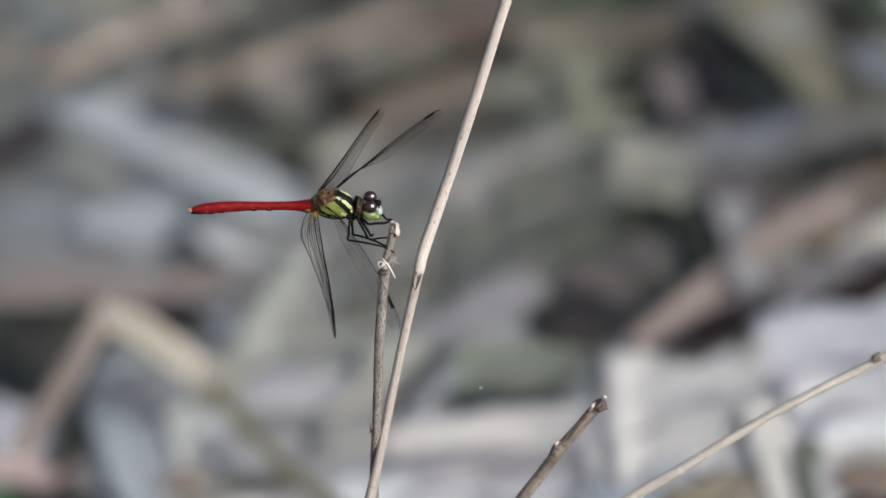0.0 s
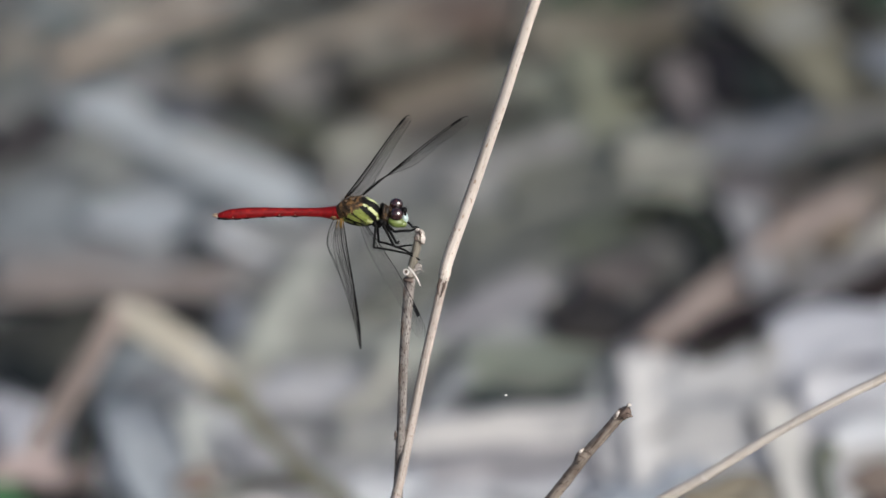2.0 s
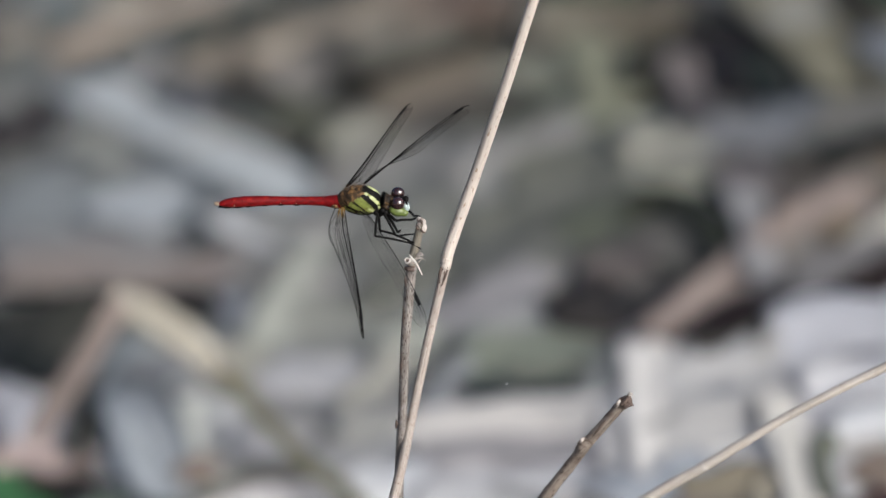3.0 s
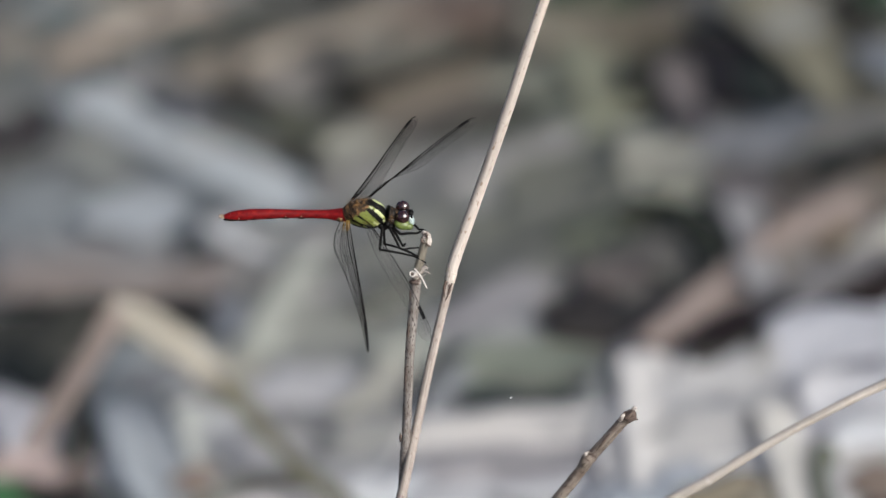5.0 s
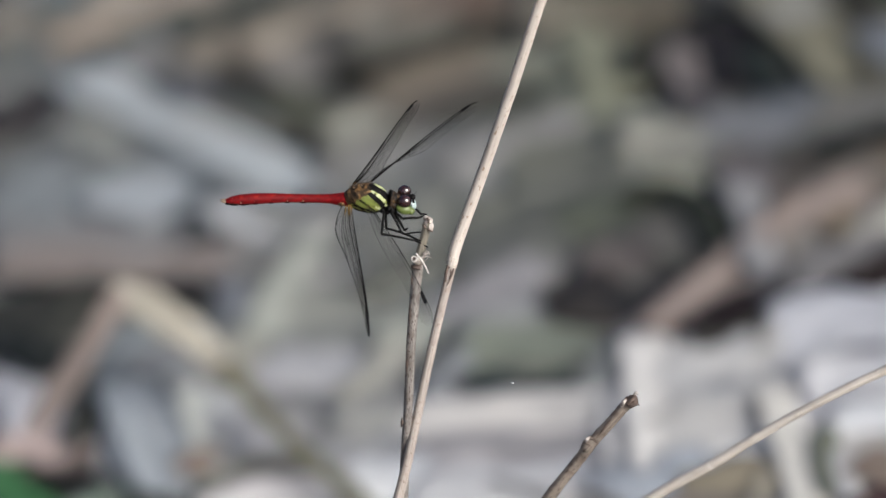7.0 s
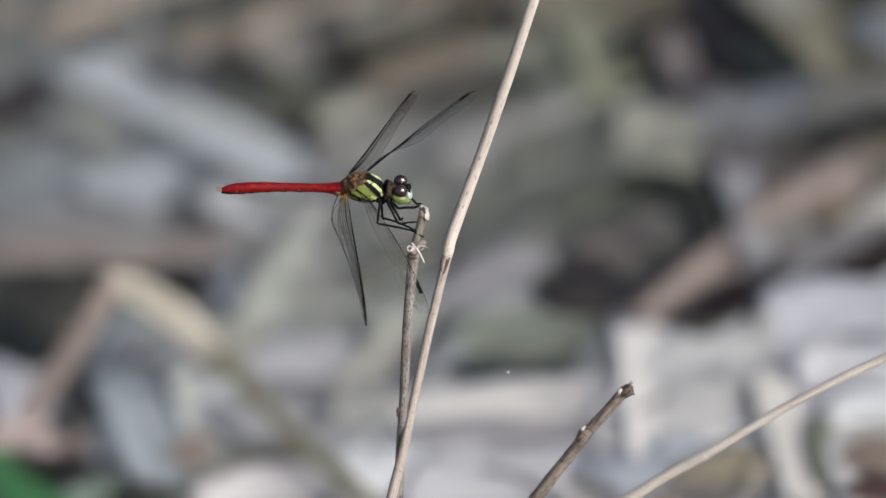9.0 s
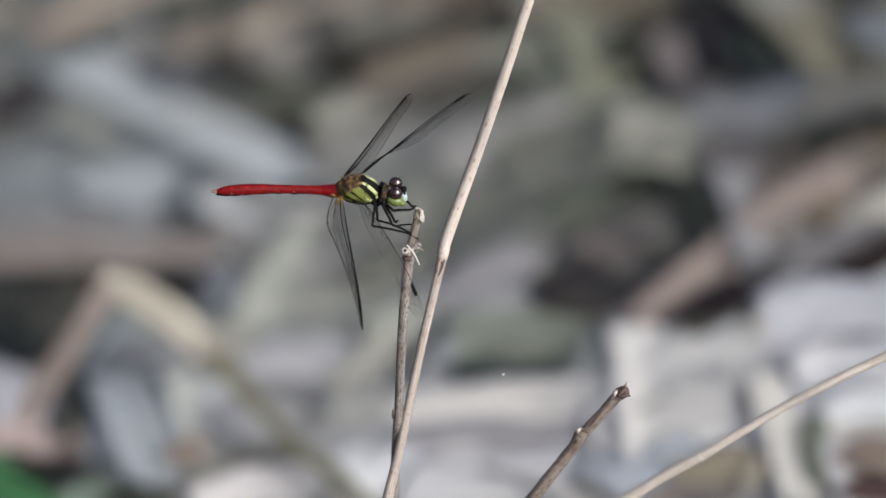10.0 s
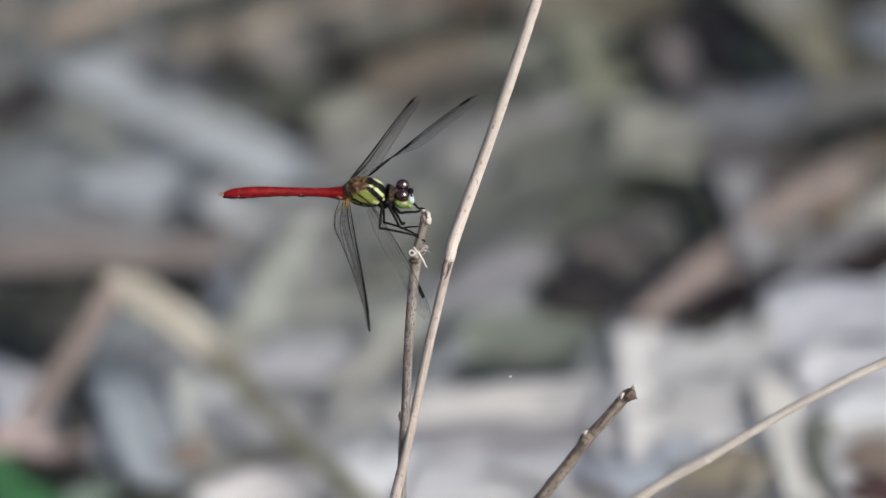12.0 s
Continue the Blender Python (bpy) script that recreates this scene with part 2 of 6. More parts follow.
def ground():
    bm = bmesh.new()
    uvl = bm.loops.layers.uv.verify()
    xs = [-3000, -300, -30, -6, -2] + [i * 0.05 for i in range(-24, 25)] + [2, 6, 30, 300, 3000]
    ys = [-3000, -300, -30, -6, -3] + [i * 0.05 for i in range(-40, 61)] + [6, 30, 300, 3000]
    grid = [[bm.verts.new((x, y, level(x, y) + (0.012 * noise.noise((x * 9, y * 9, 0)) if abs(x) < 2 and -3 < y < 4 else 0.0) - 0.012)) for x in xs] for y in ys]
    for j in range(len(ys) - 1):
        for i in range(len(xs) - 1):
            fa = bm.faces.new((grid[j][i], grid[j][i + 1], grid[j + 1][i + 1], grid[j + 1][i]))
            for lp in fa.loops:
                lp[uvl].uv = (lp.vert.co.x, lp.vert.co.y)
    return tagged(finish("ground", bm, M_SOIL), "dark damp soil under fallen reeds", "ground", kind="structure")


ground()


def litter(name, count, x0, x1, y0, y1, mat, label, seed, wide=(0.005, 0.013), long=(0.05, 0.16), lift=(-0.010, -0.001), ragged=False):
    """Fallen leaf pieces that nobody could count, lying crosswise on the soil."""
    rng = random.Random(seed)
    bm = bmesh.new()
    for _ in range(count):
        x, y, z = rng.uniform(x0, x1), rng.uniform(y0, y1), rng.uniform(*lift)
        z += level(x, y)
        if ragged:
            # thins out towards an uneven edge
            far = max(abs(x - (x0 + x1) / 2) / (x1 - x0), abs(y - (y0 + y1) / 2) / (y1 - y0)) * 2
            if abs(x) < 0.5 and 0.0 < y < 0.9:
                continue
            if far + 0.45 * noise.noise((x * 0.9, y * 0.9, 3)) > rng.uniform(0.62, 1.0):
                continue
        a = rng.gauss(0.2, 0.8)
        ln = rng.uniform(*long)
        d = Vector((math.cos(a), math.sin(a), rng.uniform(-0.06, 0.06)))
        c = Vector((x, y, z))
        bend = Vector((rng.uniform(-1, 1), rng.uniform(-1, 1), rng.uniform(0, 0.6))) * ln * 0.08
        pts = [c - d * ln / 2, c + bend, c + d * ln / 2]
        f = Vector((rng.uniform(-0.4, 0.4), rng.uniform(-0.6, 0.3), 1)).normalized()
        add_blade(bm, curve_points(pts, 3 if ragged else 4), rng.uniform(*wide), f, rng.uniform(0.0, 0.3), rng, across=2 if ragged else 3)
    return tagged(finish(name, bm, mat), label, "leaf litter", kind="stuff")


litter("leaf_litter", 3200, -0.45, 0.45, 0.0, 1.0, M_LITTER, "greyish dry reed leaf litter on soil", 3, lift=(-0.020, -0.012))
M_PALE = material("pale_litter", (0.47, 0.46, 0.45), 0.6, 0.25, (40, 900), 0.3, 0.2, islands=0.3)
litter("pale_leaf_litter", 300, -0.03, 0.20, 0.19, 0.42, M_PALE, "bleached whitish dry reed leaf litter", 8, (0.005, 0.012), (0.04, 0.09), (-0.016, -0.009))
M_MID = material("grey_litter", (0.37, 0.362, 0.345), 0.6, 0.25, (40, 900), 0.3, 0.2, islands=0.3)
litter("grey_leaf_litter", 240, -0.14, 0.02, 0.20, 0.40, M_MID, "pale grey dry reed leaf litter", 9, (0.005, 0.012), (0.04, 0.09), (-0.016, -0.009))
litter("leaf_litter", 7500, -3.2, 3.2, -4.0, 6.0, M_LITTER, "greyish dry reed leaf litter on soil", 4, (0.01, 0.03), (0.15, 0.5), ragged=True)

# ---- fallen leaves and stems that can be told apart ----
# the very dark leaves carry the shade between leaves in their base colour
fallen(((-0.1125, 0.5334, -0.0515), (-0.0967, 0.5376, -0.0481), (-0.0835, 0.5404, -0.0452)), 0.0163, (0.19, 0.2, 0.18), "broad dull grey dry reed leaf on the litter")
fallen(((-0.1097, 0.5162, -0.0509), (-0.0953, 0.5284, -0.0478), (-0.0817, 0.5281, -0.0448)), 0.0154, (0.19, 0.19, 0.18), "broad dull grey dry reed leaf on the litter")
fallen(((-0.1103, 0.5003, -0.0511), (-0.0969, 0.4966, -0.0481), (-0.0836, 0.4844, -0.0452)), 0.0225, (0.23, 0.23, 0.2), "broad dull grey dry reed leaf on the litter")
fallen(((-0.1104, 0.4857, -0.0511), (-0.0970, 0.4803, -0.0481), (-0.0838, 0.4694, -0.0452)), 0.0222, (0.25, 0.25, 0.22), "broad dull grey dry reed leaf on the litter")
fallen(((-0.1081, 0.4700, -0.0506), (-0.0861, 0.4640, -0.0457), (-0.0653, 0.4524, -0.0412)), 0.0241, (0.31, 0.32, 0.31), "broad dull blue-grey dry reed leaf on the litter")
fallen(((-0.1076, 0.4560, -0.0505), (-0.0854, 0.4464, -0.0456), (-0.0644, 0.4332, -0.0410)), 0.0239, (0.28, 0.28, 0.28), "broad dull blue-grey dry reed leaf on the litter")
fallen(((-0.1137, 0.5926, -0.0518), (-0.1002, 0.5834, -0.0488), (-0.0879, 0.5915, -0.0461)), 0.0162, (0.25, 0.24, 0.21), "broad dull grey dry reed leaf on the litter")
fallen(((-0.1137, 0.5818, -0.0518), (-0.0997, 0.5752, -0.0487), (-0.0852, 0.5725, -0.0455)), 0.0171, (0.28, 0.27, 0.24), "broad dull grey dry reed leaf on the litter")
fallen(((-0.0778, 0.5394, -0.0439), (-0.0684, 0.5410, -0.0418), (-0.0587, 0.5341, -0.0397)), 0.0251, (0.18, 0.17, 0.15), "broad dull grey dry reed leaf on the litter")
fallen(((-0.0771, 0.5262, -0.0437), (-0.0680, 0.5215, -0.0417), (-0.0590, 0.5132, -0.0397)), 0.0246, (0.2, 0.2, 0.17), "broad dull grey dry reed leaf on the litter")
fallen(((-0.0700, 0.5158, -0.0422), (-0.0475, 0.4986, -0.0372), (-0.0293, 0.4796, -0.0332)), 0.0196, (0.26, 0.25, 0.22), "broad dark half rotten grey reed leaf on the litter")
fallen(((-0.0705, 0.4992, -0.0423), (-0.0482, 0.4804, -0.0374), (-0.0298, 0.4701, -0.0333)), 0.0201, (0.24, 0.23, 0.21), "broad dark half rotten grey reed leaf on the litter")
fallen(((-0.0485, 0.5325, -0.0374), (-0.0249, 0.5201, -0.0322), (-0.0043, 0.5195, -0.0277)), 0.0248, (0.21, 0.19, 0.16), "broad dull olive dry reed leaf on the litter")
fallen(((-0.0482, 0.5144, -0.0374), (-0.0246, 0.5072, -0.0322), (-0.0037, 0.4998, -0.0276)), 0.0248, (0.24, 0.22, 0.19), "broad dull olive dry reed leaf on the litter")
fallen(((-0.0304, 0.5513, -0.0334), (-0.0120, 0.5378, -0.0294), (0.0142, 0.5299, -0.0236)), 0.0192, (0.21, 0.18, 0.15), "broad dull pinkish dry reed leaf on the litter")
fallen(((-0.0302, 0.5354, -0.0334), (-0.0116, 0.5248, -0.0293), (0.0147, 0.5163, -0.0235)), 0.0190, (0.24, 0.2, 0.16), "broad dull pinkish dry reed leaf on the litter")
fallen(((-0.0302, 0.4982, -0.0334), (-0.0120, 0.4984, -0.0294), (0.0032, 0.5035, -0.0261)), 0.0163, (0.2, 0.18, 0.15), "broad dark half rotten olive reed leaf on the litter")
fallen(((-0.0292, 0.4872, -0.0332), (-0.0110, 0.4858, -0.0292), (0.0046, 0.4821, -0.0257)), 0.0178, (0.24, 0.22, 0.18), "broad dull olive dry reed leaf on the litter")
fallen(((-0.0330, 0.4818, -0.0340), (-0.0129, 0.4798, -0.0296), (0.0125, 0.4829, -0.0240)), 0.0188, (0.15, 0.14, 0.11), "broad dark half rotten olive reed leaf on the litter")
fallen(((-0.0322, 0.4689, -0.0338), (-0.0114, 0.4610, -0.0292), (0.0145, 0.4618, -0.0236)), 0.0194, (0.15, 0.13, 0.11), "broad dark half rotten olive reed leaf on the litter")
fallen(((-0.0308, 0.4467, -0.0335), (-0.0102, 0.4464, -0.0290), (0.0156, 0.4505, -0.0233)), 0.0181, (0.17, 0.16, 0.13), "broad dull olive dry reed leaf on the litter")
fallen(((-0.0318, 0.4475, -0.0337), (-0.0040, 0.4368, -0.0276), (0.0082, 0.4371, -0.0249)), 0.0215, (0.33, 0.32, 0.3), "broad dull grey dry reed leaf on the litter")
fallen(((-0.0317, 0.4364, -0.0337), (-0.0035, 0.4196, -0.0275), (0.0098, 0.4170, -0.0246)), 0.0218, (0.31, 0.31, 0.29), "broad dull grey dry reed leaf on the litter")
fallen(((0.0055, 0.4724, -0.0255), (0.0176, 0.4748, -0.0229), (0.0301, 0.4796, -0.0201)), 0.0171, (0.29, 0.29, 0.23), "broad dark half rotten olive reed leaf on the litter")
fallen(((0.0062, 0.4626, -0.0254), (0.0195, 0.4573, -0.0224), (0.0318, 0.4677, -0.0197)), 0.0175, (0.33, 0.34, 0.26), "broad dull olive dry reed leaf on the litter")
fallen(((0.0079, 0.4415, -0.0250), (0.0214, 0.4407, -0.0220), (0.0342, 0.4509, -0.0192)), 0.0165, (0.31, 0.32, 0.25), "broad dull olive dry reed leaf on the litter")
fallen(((0.0139, 0.5060, -0.0237), (0.0264, 0.5043, -0.0209), (0.0391, 0.5065, -0.0181)), 0.0209, (0.34, 0.31, 0.24), "broad dull olive dry reed leaf on the litter")
fallen(((0.0147, 0.4843, -0.0235), (0.0280, 0.4813, -0.0206), (0.0411, 0.4871, -0.0177)), 0.0201, (0.34, 0.31, 0.24), "broad dull olive dry reed leaf on the litter")
fallen(((0.0097, 0.4230, -0.0246), (0.0250, 0.4234, -0.0212), (0.0405, 0.4215, -0.0178)), 0.0173, (0.18, 0.18, 0.15), "broad dark half rotten olive reed leaf on the litter")
fallen(((0.0116, 0.4035, -0.0242), (0.0267, 0.4054, -0.0208), (0.0417, 0.4078, -0.0175)), 0.0162, (0.2, 0.2, 0.17), "broad dull olive dry reed leaf on the litter")
fallen(((0.0127, 0.3924, -0.0239), (0.0280, 0.3918, -0.0206), (0.0427, 0.3966, -0.0173)), 0.0161, (0.2, 0.2, 0.17), "broad dull olive dry reed leaf on the litter")
fallen(((-0.0013, 0.3975, -0.0270), (0.0110, 0.3960, -0.0243), (0.0261, 0.3887, -0.0210)), 0.0213, (0.19, 0.19, 0.16), "broad dark half rotten grey reed leaf on the litter")
fallen(((-0.0010, 0.3859, -0.0269), (0.0117, 0.3777, -0.0241), (0.0266, 0.3772, -0.0208)), 0.0210, (0.18, 0.18, 0.16), "broad dark half rotten grey reed leaf on the litter")
fallen(((-0.0292, 0.4219, -0.0331), (-0.0142, 0.4189, -0.0298), (0.0009, 0.4166, -0.0265)), 0.0210, (0.23, 0.23, 0.21), "broad dull grey dry reed leaf on the litter")
fallen(((-0.0285, 0.4056, -0.0330), (-0.0131, 0.4008, -0.0296), (0.0019, 0.4031, -0.0263)), 0.0203, (0.25, 0.25, 0.22), "broad dull grey dry reed leaf on the litter")
fallen(((-0.0518, 0.4202, -0.0381), (-0.0341, 0.4098, -0.0342), (-0.0115, 0.4022, -0.0292)), 0.0209, (0.48, 0.46, 0.42), "broad dull grey dry reed leaf on the litter")
fallen(((-0.0516, 0.4079, -0.0380), (-0.0337, 0.3947, -0.0341), (-0.0110, 0.3863, -0.0291)), 0.0208, (0.5, 0.48, 0.44), "broad dull grey dry reed leaf on the litter")
fallen(((-0.0512, 0.3880, -0.0380), (-0.0333, 0.3796, -0.0340), (-0.0107, 0.3759, -0.0291)), 0.0203, (0.49, 0.47, 0.43), "broad dull grey dry reed leaf on the litter")
fallen(((-0.0486, 0.3842, -0.0374), (-0.0285, 0.3765, -0.0330), (-0.0036, 0.3635, -0.0275)), 0.0179, (0.38, 0.38, 0.33), "broad dull grey dry reed leaf on the litter")
fallen(((-0.0484, 0.3701, -0.0373), (-0.0284, 0.3656, -0.0329), (-0.0035, 0.3531, -0.0275)), 0.0178, (0.38, 0.38, 0.33), "broad dull grey dry reed leaf on the litter")
fallen(((-0.0482, 0.3599, -0.0373), (-0.0282, 0.3474, -0.0329), (-0.0035, 0.3364, -0.0274)), 0.0176, (0.36, 0.36, 0.32), "broad dull grey dry reed leaf on the litter")
fallen(((0.0752, 0.4908, -0.0101), (0.0895, 0.4579, -0.0070), (0.0958, 0.4299, -0.0056)), 0.0126, (0.22, 0.2, 0.14), "broad dull olive dry reed leaf on the litter")
fallen(((0.0712, 0.4801, -0.0110), (0.0849, 0.4489, -0.0080), (0.0897, 0.4226, -0.0070)), 0.0123, (0.24, 0.22, 0.16), "broad dull olive dry reed leaf on the litter")
fallen(((0.0665, 0.4672, -0.0120), (0.0799, 0.4389, -0.0091), (0.0833, 0.4149, -0.0084)), 0.0122, (0.23, 0.21, 0.15), "broad dull olive dry reed leaf on the litter")
fallen(((0.0498, 0.4365, -0.0157), (0.0669, 0.4242, -0.0120), (0.0991, 0.4168, -0.0049)), 0.0219, (0.14, 0.14, 0.13), "broad dull grey dry reed leaf on the litter")
fallen(((0.0492, 0.4218, -0.0159), (0.0667, 0.4061, -0.0120), (0.0991, 0.4003, -0.0049)), 0.0217, (0.14, 0.14, 0.13), "broad dull grey dry reed leaf on the litter")
fallen(((0.0318, 0.4338, -0.0197), (0.0448, 0.4246, -0.0168), (0.0588, 0.4033, -0.0137)), 0.0198, (0.5, 0.5, 0.41), "broad dull olive dry reed leaf on the litter")
fallen(((0.0316, 0.4167, -0.0197), (0.0434, 0.4132, -0.0171), (0.0566, 0.3937, -0.0142)), 0.0208, (0.47, 0.47, 0.38), "broad dull olive dry reed leaf on the litter")
fallen(((0.0345, 0.3882, -0.0191), (0.0449, 0.3799, -0.0168), (0.0555, 0.3680, -0.0144)), 0.0183, (0.17, 0.17, 0.14), "broad dark half rotten olive reed leaf on the litter")
fallen(((0.0340, 0.3804, -0.0192), (0.0439, 0.3720, -0.0170), (0.0532, 0.3557, -0.0149)), 0.0167, (0.14, 0.14, 0.12), "broad dark half rotten olive reed leaf on the litter")
fallen(((0.0328, 0.3620, -0.0194), (0.0416, 0.3535, -0.0175), (0.0511, 0.3443, -0.0154)), 0.0179, (0.14, 0.14, 0.12), "broad dark half rotten olive reed leaf on the litter")
fallen(((0.0688, 0.3935, -0.0115), (0.0831, 0.3818, -0.0084), (0.0988, 0.3844, -0.0049)), 0.0179, (0.24, 0.2, 0.17), "broad dull pinkish dry reed leaf on the litter")
fallen(((0.0685, 0.3776, -0.0116), (0.0832, 0.3730, -0.0083), (0.0993, 0.3661, -0.0048)), 0.0180, (0.21, 0.18, 0.15), "broad dull pinkish dry reed leaf on the litter")
fallen(((0.0683, 0.3659, -0.0116), (0.0833, 0.3541, -0.0083), (0.0997, 0.3558, -0.0047)), 0.0176, (0.21, 0.18, 0.15), "broad dull pinkish dry reed leaf on the litter")
fallen(((0.0711, 0.3612, -0.0110), (0.0824, 0.3495, -0.0085), (0.0979, 0.3520, -0.0051)), 0.0208, (0.28, 0.26, 0.25), "broad dull grey dry reed leaf on the litter")
fallen(((0.0698, 0.3410, -0.0113), (0.0825, 0.3377, -0.0085), (0.0989, 0.3352, -0.0049)), 0.0201, (0.29, 0.27, 0.26), "broad dull grey dry reed leaf on the litter")
fallen(((-0.0013, 0.3340, -0.0269), (0.0134, 0.3337, -0.0237), (0.0354, 0.3262, -0.0188)), 0.0238, (0.25, 0.25, 0.22), "broad dull grey dry reed leaf on the litter")
fallen(((-0.0007, 0.3186, -0.0268), (0.0139, 0.3126, -0.0236), (0.0357, 0.3063, -0.0188)), 0.0239, (0.23, 0.23, 0.2), "broad dull grey dry reed leaf on the litter")
fallen(((0.0332, 0.3186, -0.0193), (0.0502, 0.3150, -0.0156), (0.0693, 0.3017, -0.0114)), 0.0199, (0.48, 0.45, 0.42), "broad bleached pale cream dry reed leaf on the litter")
fallen(((0.0331, 0.3063, -0.0193), (0.0499, 0.2988, -0.0156), (0.0691, 0.2884, -0.0114)), 0.0197, (0.45, 0.43, 0.4), "broad bleached pale grey dry reed leaf on the litter")
fallen(((0.0329, 0.2887, -0.0194), (0.0497, 0.2820, -0.0157), (0.0688, 0.2770, -0.0115)), 0.0192, (0.47, 0.45, 0.41), "broad bleached pale grey dry reed leaf on the litter")
fallen(((0.0625, 0.3207, -0.0129), (0.0805, 0.3125, -0.0089), (0.0985, 0.3064, -0.0050)), 0.0242, (0.86, 0.86, 0.86), "broad bleached pale lilac dry reed leaf on the litter")
fallen(((0.0622, 0.3056, -0.0129), (0.0801, 0.2964, -0.0090), (0.0979, 0.2873, -0.0051)), 0.0241, (0.81, 0.8, 0.8), "broad bleached pale lilac dry reed leaf on the litter")
fallen(((0.0615, 0.2893, -0.0131), (0.0794, 0.2874, -0.0091), (0.0973, 0.2819, -0.0052)), 0.0178, (0.64, 0.63, 0.63), "broad bleached pale lilac dry reed leaf on the litter")
fallen(((0.0616, 0.2794, -0.0131), (0.0795, 0.2705, -0.0091), (0.0973, 0.2702, -0.0052)), 0.0178, (0.74, 0.72, 0.72), "broad bleached pale lilac dry reed leaf on the litter")
fallen(((0.0618, 0.2647, -0.0130), (0.0795, 0.2603, -0.0091), (0.0972, 0.2518, -0.0052)), 0.0179, (0.64, 0.62, 0.62), "broad bleached pale lilac dry reed leaf on the litter")
fallen(((-0.0109, 0.3064, -0.0290), (0.0110, 0.2988, -0.0242), (0.0351, 0.2909, -0.0189)), 0.0237, (0.51, 0.48, 0.45), "broad bleached pale cream dry reed leaf on the litter")
fallen(((-0.0104, 0.2874, -0.0289), (0.0114, 0.2788, -0.0241), (0.0353, 0.2756, -0.0188)), 0.0232, (0.61, 0.58, 0.54), "broad bleached pale cream dry reed leaf on the litter")
fallen(((-0.0276, 0.2889, -0.0327), (-0.0035, 0.2789, -0.0274), (0.0325, 0.2696, -0.0195)), 0.0179, (0.72, 0.7, 0.69), "broad bleached pale grey dry reed leaf on the litter")
fallen(((-0.0274, 0.2737, -0.0326), (-0.0033, 0.2648, -0.0273), (0.0325, 0.2557, -0.0194)), 0.0178, (0.59, 0.57, 0.56), "broad bleached pale grey dry reed leaf on the litter")
fallen(((-0.0273, 0.2623, -0.0326), (-0.0031, 0.2495, -0.0273), (0.0326, 0.2378, -0.0194)), 0.0177, (0.6, 0.58, 0.57), "broad bleached pale grey dry reed leaf on the litter")
fallen(((0.0311, 0.2900, -0.0197), (0.0497, 0.2812, -0.0157), (0.0655, 0.2763, -0.0122)), 0.0194, (0.86, 0.86, 0.86), "broad bleached pale blue-grey dry reed leaf on the litter")
fallen(((0.0303, 0.2776, -0.0199), (0.0495, 0.2673, -0.0157), (0.0660, 0.2648, -0.0121)), 0.0192, (0.86, 0.86, 0.86), "broad bleached pale blue-grey dry reed leaf on the litter")
fallen(((0.0297, 0.2671, -0.0201), (0.0492, 0.2493, -0.0158), (0.0667, 0.2459, -0.0119)), 0.0190, (0.86, 0.86, 0.86), "broad bleached pale blue-grey dry reed leaf on the litter")
fallen(((0.0304, 0.2561, -0.0199), (0.0468, 0.2469, -0.0163), (0.0654, 0.2393, -0.0122)), 0.0196, (0.59, 0.58, 0.55), "broad bleached pale grey dry reed leaf on the litter")
fallen(((0.0299, 0.2419, -0.0200), (0.0466, 0.2338, -0.0163), (0.0655, 0.2239, -0.0122)), 0.0195, (0.55, 0.54, 0.51), "broad pale grey dry reed leaf on the litter")
fallen(((0.0653, 0.2487, -0.0122), (0.0795, 0.2424, -0.0091), (0.0960, 0.2400, -0.0055)), 0.0176, (0.56, 0.53, 0.49), "broad pale grey dry reed leaf on the litter")
fallen(((0.0655, 0.2348, -0.0122), (0.0796, 0.2331, -0.0091), (0.0960, 0.2253, -0.0055)), 0.0175, (0.54, 0.51, 0.47), "broad pale grey dry reed leaf on the litter")
fallen(((0.0657, 0.2234, -0.0121), (0.0797, 0.2189, -0.0090), (0.0960, 0.2120, -0.0054)), 0.0174, (0.63, 0.6, 0.55), "broad pale grey dry reed leaf on the litter")
fallen(((-0.0796, 0.3702, -0.0441), (-0.0638, 0.3668, -0.0406), (-0.0465, 0.3605, -0.0368)), 0.0189, (0.34, 0.35, 0.33), "broad dull blue-grey dry reed leaf on the litter")
fallen(((-0.0792, 0.3560, -0.0440), (-0.0630, 0.3510, -0.0404), (-0.0453, 0.3442, -0.0365)), 0.0188, (0.36, 0.36, 0.35), "broad pale blue-grey dry reed leaf on the litter")
fallen(((-0.0788, 0.3401, -0.0439), (-0.0623, 0.3378, -0.0403), (-0.0443, 0.3307, -0.0363)), 0.0185, (0.34, 0.35, 0.34), "broad dull blue-grey dry reed leaf on the litter")
fallen(((-0.0781, 0.3311, -0.0437), (-0.0623, 0.3230, -0.0403), (-0.0456, 0.3213, -0.0366)), 0.0196, (0.77, 0.77, 0.74), "broad pale grey dry reed leaf on the litter")
fallen(((-0.0782, 0.3181, -0.0438), (-0.0620, 0.3069, -0.0402), (-0.0449, 0.3066, -0.0364)), 0.0194, (0.65, 0.66, 0.63), "broad pale grey dry reed leaf on the litter")
fallen(((-0.0783, 0.3062, -0.0438), (-0.0617, 0.2952, -0.0401), (-0.0441, 0.2883, -0.0362)), 0.0194, (0.66, 0.66, 0.64), "broad pale grey dry reed leaf on the litter")
fallen(((-0.1058, 0.3675, -0.0498), (-0.0950, 0.3577, -0.0474), (-0.0793, 0.3459, -0.0440)), 0.0168, (0.44, 0.41, 0.4), "broad pale grey dry reed leaf on the litter")
